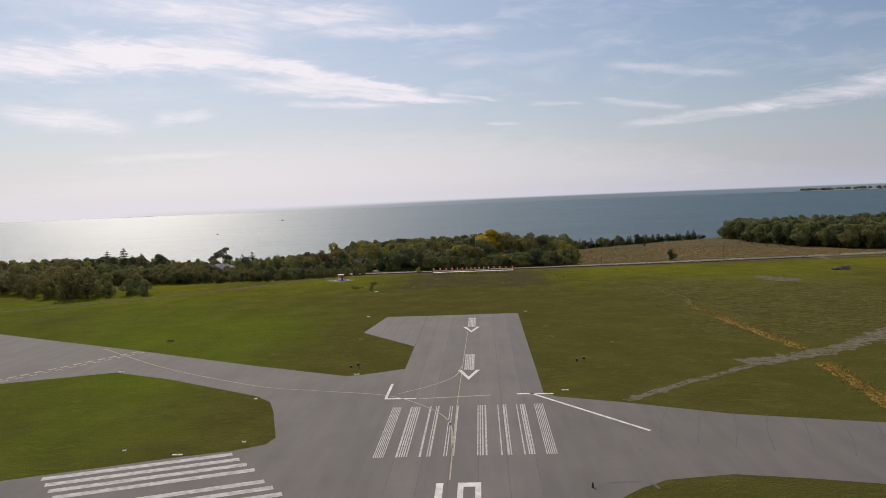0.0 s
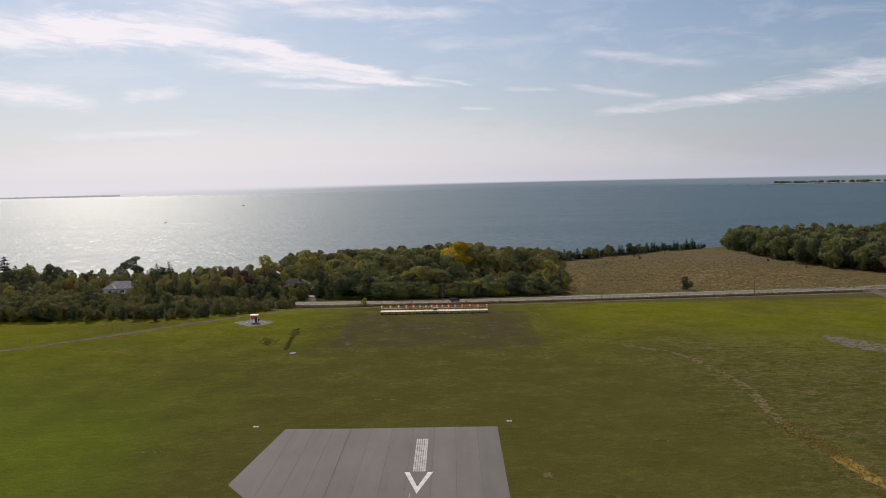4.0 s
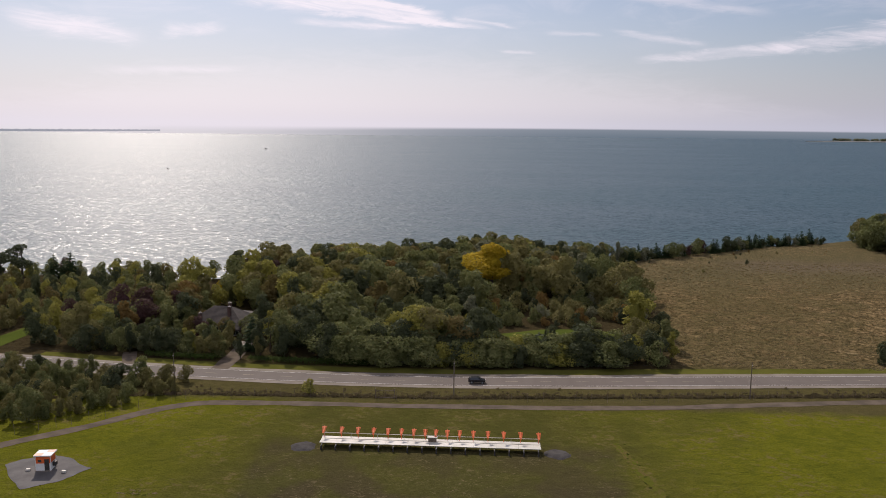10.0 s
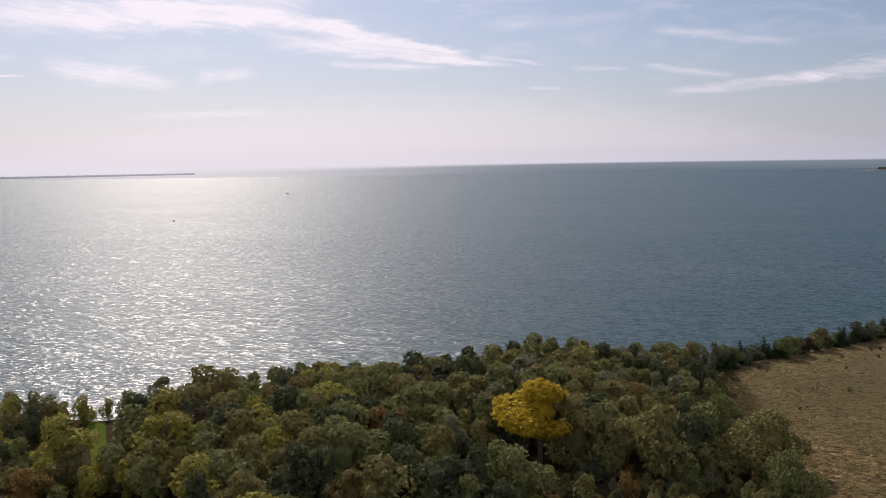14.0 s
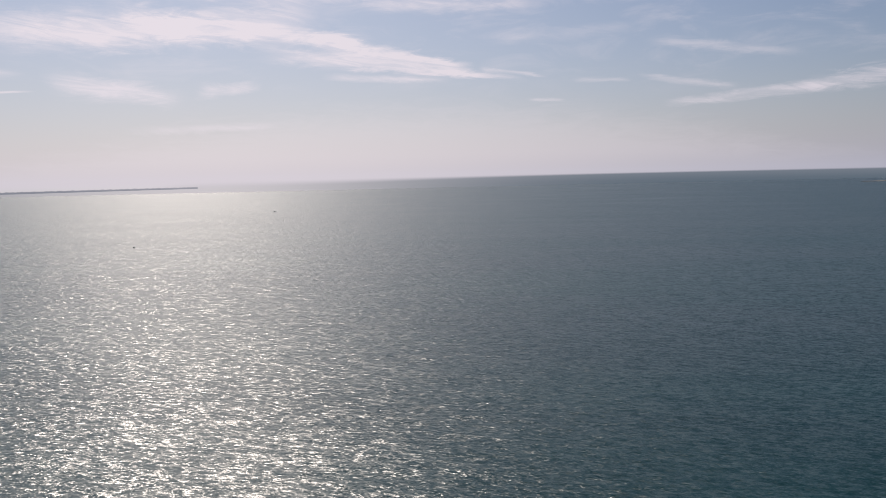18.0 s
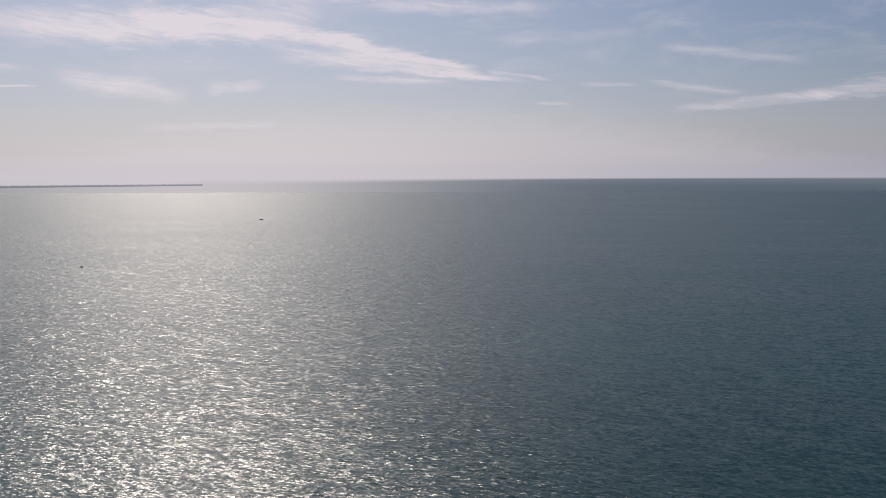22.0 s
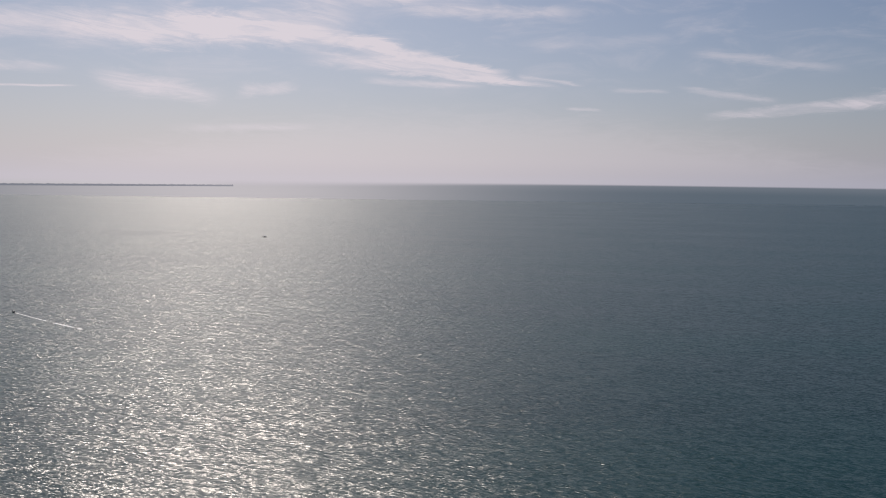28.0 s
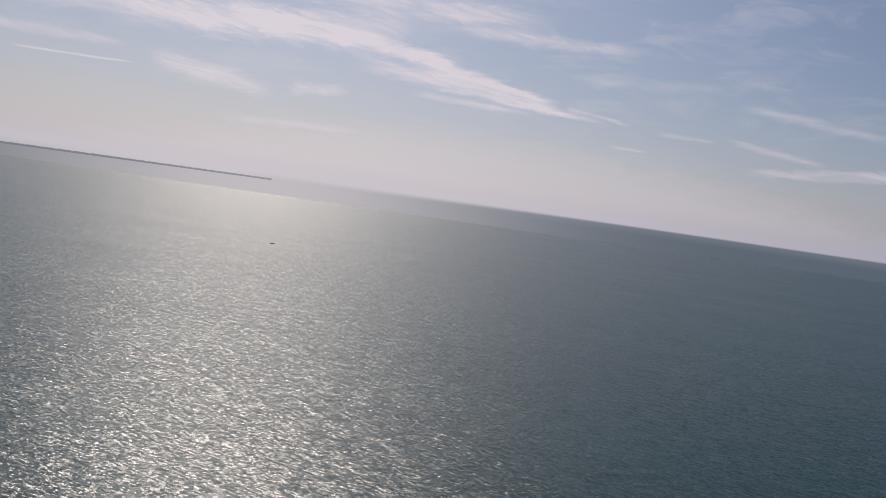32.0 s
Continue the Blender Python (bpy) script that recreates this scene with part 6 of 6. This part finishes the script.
for s in (-0.7, 0.7):
    part("headlight", boxes((2.2, 2.31, s - 0.18, s + 0.18, 0.72, 0.86), bevel=0.02), PANEL, car, "pale headlight")
    part("tail_light", boxes((-2.33, -2.24, s - 0.14, s + 0.14, 0.85, 1.1), bevel=0.02), BRICK, car, "red tail light")

# ================= houses =================


def hip_roof(x0, x1, y0, y1, z0, z1, over=0.5, thick=0.16):
    """Courses of shingles on a hipped roof: a closed bmesh with stepped courses."""
    bm = bmesh.new()
    x0, x1, y0, y1 = x0 - over, x1 + over, y0 - over, y1 + over
    half = min(x1 - x0, y1 - y0) / 2
    n = 16
    prev = None
    for k in range(n + 1):
        f = k / n
        i = half * f * 0.985
        z = z0 + (z1 - z0) * f
        for dz in ((0,) if k == 0 else (0, 0.03)):
            ring = [bm.verts.new(p) for p in ((x0 + i, y0 + i, z + dz), (x1 - i, y0 + i, z + dz), (x1 - i, y1 - i, z + dz), (x0 + i, y1 - i, z + dz))]
            if prev:
                for q in range(4):
                    bm.faces.new((prev[q], prev[(q + 1) % 4], ring[(q + 1) % 4], ring[q]))
            prev = ring
    bm.faces.new(prev)
    box(bm, x0, x1, y0, y1, z0 - thick, z0)
    return bm


def window(parent, x, y, z, w, h, facing, label="white framed window"):
    a = {"s": 0, "e": 90, "n": 180, "w": 270}[facing]
    o = part("window", boxes((-w / 2 - 0.08, w / 2 + 0.08, -0.06, 0.0, -h / 2 - 0.08, h / 2 + 0.08)), WALL_WHITE, parent, label, at=pose(x, y, z, 0, 0, a))
    part("pane", boxes((-w / 2, -0.03, -0.075, -0.062, -h / 2, h / 2)), GLASS, o, "dark glass")
    part("pane", boxes((0.03, w / 2, -0.075, -0.062, -h / 2, h / 2)), GLASS, o, "dark glass")
    part("sill", boxes((-w / 2 - 0.12, w / 2 + 0.12, -0.16, -0.06, -h / 2 - 0.16, -h / 2 - 0.08)), PANEL, o)


hz = ground_z(-72, 338) - 0.2
house = thing("house", "brick house with a grey hipped shingle roof and dark chimneys", "house", at=pose(-73.6, 338.0, hz, 0, 0, -6))
part("wall", boxes((-8.6, 8.6, -5.8, 5.8, 0, 2.9)), BRICK, house)
part("roof", hip_roof(-8.6, 8.6, -5.8, 5.8, 2.95, 7.3, 0.8), SHINGLE, house, "grey hipped shingle roof")
part("wall", boxes((4.2, 12.0, -9.4, -5.8, 0, 2.6)), BRICK, house, "lower wing wall")
part("roof", hip_roof(4.2, 12.6, -9.6, -3.6, 2.62, 4.6, 0.5), SHINGLE, house, "lower wing roof")
part("fascia", boxes((-9.35, 9.35, -6.56, -6.5, 2.7, 2.95), (-9.35, -9.29, -6.5, 6.5, 2.7, 2.95), (9.29, 9.35, -6.5, 6.5, 2.7, 2.95)), WALL_WHITE, house, "white eaves board")
for x, y, h in ((3.6, -3.2, 7.9), (-5.2, -4.9, 5.9), (1.2, 2.6, 7.7)):
    c = part("chimney", boxes((x - 0.45, x + 0.45, y - 0.45, y + 0.45, 2.0, h)), BRICK, house, "dark brick chimney")
    part("cap", boxes((x - 0.5, x + 0.5, y - 0.5, y + 0.5, h, h + 0.12)), DARK_STEEL, c, "dark chimney cap")
    part("flue", tube(bmesh.new(), (x, y, h + 0.18), (x, y, h + 0.5), 0.16), DARK_STEEL, c)
part("vent_pipe", tube(bmesh.new(), (-2.2, -0.5, 5.6), (-2.2, -0.5, 6.6), 0.12), DARK_STEEL, house, "dark roof vent")
for x in (-6.5, -3.0, 1.0):
    window(house, x, -5.8, 1.6, 1.5, 1.3, "s")
part("door", boxes((-1.4, -0.45, -5.9, -5.802, 0.1, 2.2)), DARK_STEEL, house, "dark front door")
window(house, 8.2, -9.4, 1.5, 1.8, 1.2, "s")
solid("patio", sheet(frayed([(-64.5, 321.5), (-58, 320.5), (-54, 312.2), (-62.4, 312.6)], 0.7, 8), 0.08), GRAVEL, "pale paved forecourt below the house", "patio", kind="structure")
gz = ground_z(-76, 359)
pool = thing("swimming_pool", "round blue swimming pool with a pale paved deck", "swimming pool", at=pose(-75.0, 360.5, gz, 0, 0, 0))
bm = bmesh.new()
for r, z, rr, zz in ((4.9, -0.6, 4.9, 0.24), (4.9, 0.24, 2.6, 0.26), (2.6, 0.26, 2.6, -0.3)):
    a = [bm.verts.new((r * math.cos(k * math.tau / 32), r * 0.8 * math.sin(k * math.tau / 32), z)) for k in range(32)]
    b = [bm.verts.new((rr * math.cos(k * math.tau / 32), rr * 0.8 * math.sin(k * math.tau / 32), zz)) for k in range(32)]
    for k in range(32):
        bm.faces.new((a[k], a[(k + 1) % 32], b[(k + 1) % 32], b[k]))
part("deck", bm, DECK, pool, "pale paved pool deck")
bm = bmesh.new()
bm.faces.new([bm.verts.new((2.6 * math.cos(k * math.tau / 32), 2.08 * math.sin(k * math.tau / 32), 0.12)) for k in range(32)])
part("pool_surface", bm, POOL, pool, "blue pool water")
bm = bmesh.new()
for k in range(32):
    a, b = k * math.tau / 32, (k + 1) * math.tau / 32
    tube(bm, (2.6 * math.cos(a), 2.08 * math.sin(a), 0.3), (2.6 * math.cos(b), 2.08 * math.sin(b), 0.3), 0.09, 0.09, 6)
part("rim", bm, WALL_WHITE, pool, "white pool rim")

hz = ground_z(-168, 352) - 0.2
cottage = thing("house", "pale cottage with a light grey hipped roof near the water", "house", at=pose(-168, 352, hz, 0, 0, 6))
part("wall", boxes((-8, 8, -4.5, 4.5, 0, 3.2)), WALL_WHITE, cottage)
part("roof", hip_roof(-8, 8, -4.5, 4.5, 3.2, 6.6, 0.6), LIGHT_ROOF, cottage, "light grey roof")
part("roof", hip_roof(-7, -1.5, -7.0, -2.0, 3.2, 5.4, 0.4), LIGHT_ROOF, cottage, "light grey porch roof")
part("wall", boxes((-6.8, -1.7, -6.8, -4.5, 0, 3.0)), WALL_WHITE, cottage, "porch wall")
for x in (-4.2, 1.5, 5.0):
    window(cottage, x, -6.8 if x < -2 else -4.5, 1.7, 1.6, 1.4, "s")
part("chimney", boxes((4.6, 5.4, 0.2, 1.0, 3.0, 7.6)), BRICK, cottage, "brick chimney")
solid("boathouse", boxes((-9, 9, -3, 3, 0, 3.0), bevel=0.1), LIGHT_ROOF, "low pale grey boathouse at the water", "shed", at=Matrix.Translation(on_ground(-206, 424, -0.1)))
for x, y in ((-51, 310), (-55.5, 324)):
    t = thing("garden_tree", "palm-like bare-stemmed garden tree by the forecourt", "tree", "garden trees", at=Matrix.Translation(on_ground(x, y, -0.1)))
    part("trunk", tube(bmesh.new(), (0, 0, -0.3), (0.2, 0, 5.2), 0.2, 0.12), BARK, t)
    part("crown", cards_mesh("crown", leaf_cloud([np.array((0.2, 0, 6.0)), np.array((1.4, 0.6, 5.6)), np.array((-1.2, 0.3, 5.6)), np.array((0.2, -1.4, 5.5))], [1.5, 1.2, 1.2, 1.2], 40, 0.22), LEAF["dark"]), None, t)

# ================= on the lake =================


def boat(x, y, size, heading, label, trail):
    t = thing("motor_boat", label, "boat", "boats on the lake", at=pose(x, y, LAKE_Z, 0, 0, heading) @ Matrix.Scale(size, 4))
    bm = bmesh.new()
    st = [(-3.0, 1.05, 0.75), (-1.0, 1.15, 0.8), (1.0, 1.0, 0.9), (2.4, 0.5, 1.05), (3.1, 0.03, 1.15)]
    rows = [[bm.verts.new(p) for p in ((sx, -w, h), (sx, -w * 0.7, -0.2), (sx, w * 0.7, -0.2), (sx, w, h))] for sx, w, h in st]
    for a, b in zip(rows, rows[1:]):
        for k in range(3):
            bm.faces.new((a[k], b[k], b[k + 1], a[k + 1]))
        bm.faces.new((a[3], b[3], b[0], a[0]))
    bm.faces.new(rows[0])
    bmesh.ops.recalc_face_normals(bm, faces=bm.faces[:])
    part("hull", bm, DARK_STEEL, t)
    part("cabin", boxes((-1.2, 0.8, -0.7, 0.7, 0.75, 1.9), bevel=0.15), WALL_WHITE, t, "white cabin")
    part("windshield", boxes((0.8, 0.95, -0.6, 0.6, 1.2, 1.75)), GLASS, t)
    part("engine", boxes((-3.4, -2.9, -0.25, 0.25, 0.2, 1.2), bevel=0.08), DARK_STEEL, t)
    if trail:
        v, f = [], []
        n = 40
        for k in range(n + 1):
            d = 3.0 + trail * k / n
            w = 0.6 + 1.0 * (k / n)
            for s in (-1, 1):
                v.append((-d, s * w * (1 + 0.3 * noise.noise((k * 0.7, s, 0))) - 0.00035 * d * d, 0.05))
        f = [(2 * k, 2 * k + 2, 2 * k + 3, 2 * k + 1) for k in range(n) if noise.noise((k * 0.9, 4.4, 0)) < 0.75 - 0.7 * k / n]
        ob = solid("wake", mesh_of("wake", v, f, FOAM), None, "pale foaming wake behind a motor boat", "wake", at=pose(x, y, LAKE_Z, 0, 0, heading))
    return t


boat(-503, 1350, 1.0, 147, "small dark motor boat crossing the lake", 130)
boat(-620, 2335, 1.5, 5, "distant dark motor boat on the lake", 0)

# far low shore across the lake
far = bmesh.new()
rows = []
for i in range(61):
    f = i / 60
    x, y = 1720 + 1900 * f, 4560 + 60 * f
    deep = 10 + 260 * min(1, f * 2.2)
    rows.append([far.verts.new(p) for p in ((x, y, LAKE_Z - 2), (x, y + 6, LAKE_Z + 2.0), (x, y + deep, LAKE_Z + 3 + 7 * min(1, f * 3)), (x, y + deep + 30, LAKE_Z - 2))])
for a, b in zip(rows, rows[1:]):
    for k in range(3):
        far.faces.new((a[k], b[k], b[k + 1], a[k + 1]))
bmesh.ops.recalc_face_normals(far, faces=far.faces[:])
solid("backdrop_shore", far, HAZED_SHORE, "low far shore across the lake", "shore", kind="structure")
cl = []
for k in range(90):
    x = 1900 + 1500 * rng.uniform() ** 1.3
    y = 4600 + rng.uniform(20, 160)
    cl.append(leaf_cloud([np.array((x, y, LAKE_Z + 9))], [rng.uniform(7, 13)], 0.8, 3.0, 0.7))
# the pale leaf colour here carries the aerial haze over distant trees
solid("far_trees", cards_mesh("far_trees", np.concatenate(cl), LEAF["silver"]), None, "distant clumps of trees on the far shore", "woodland", kind="stuff")
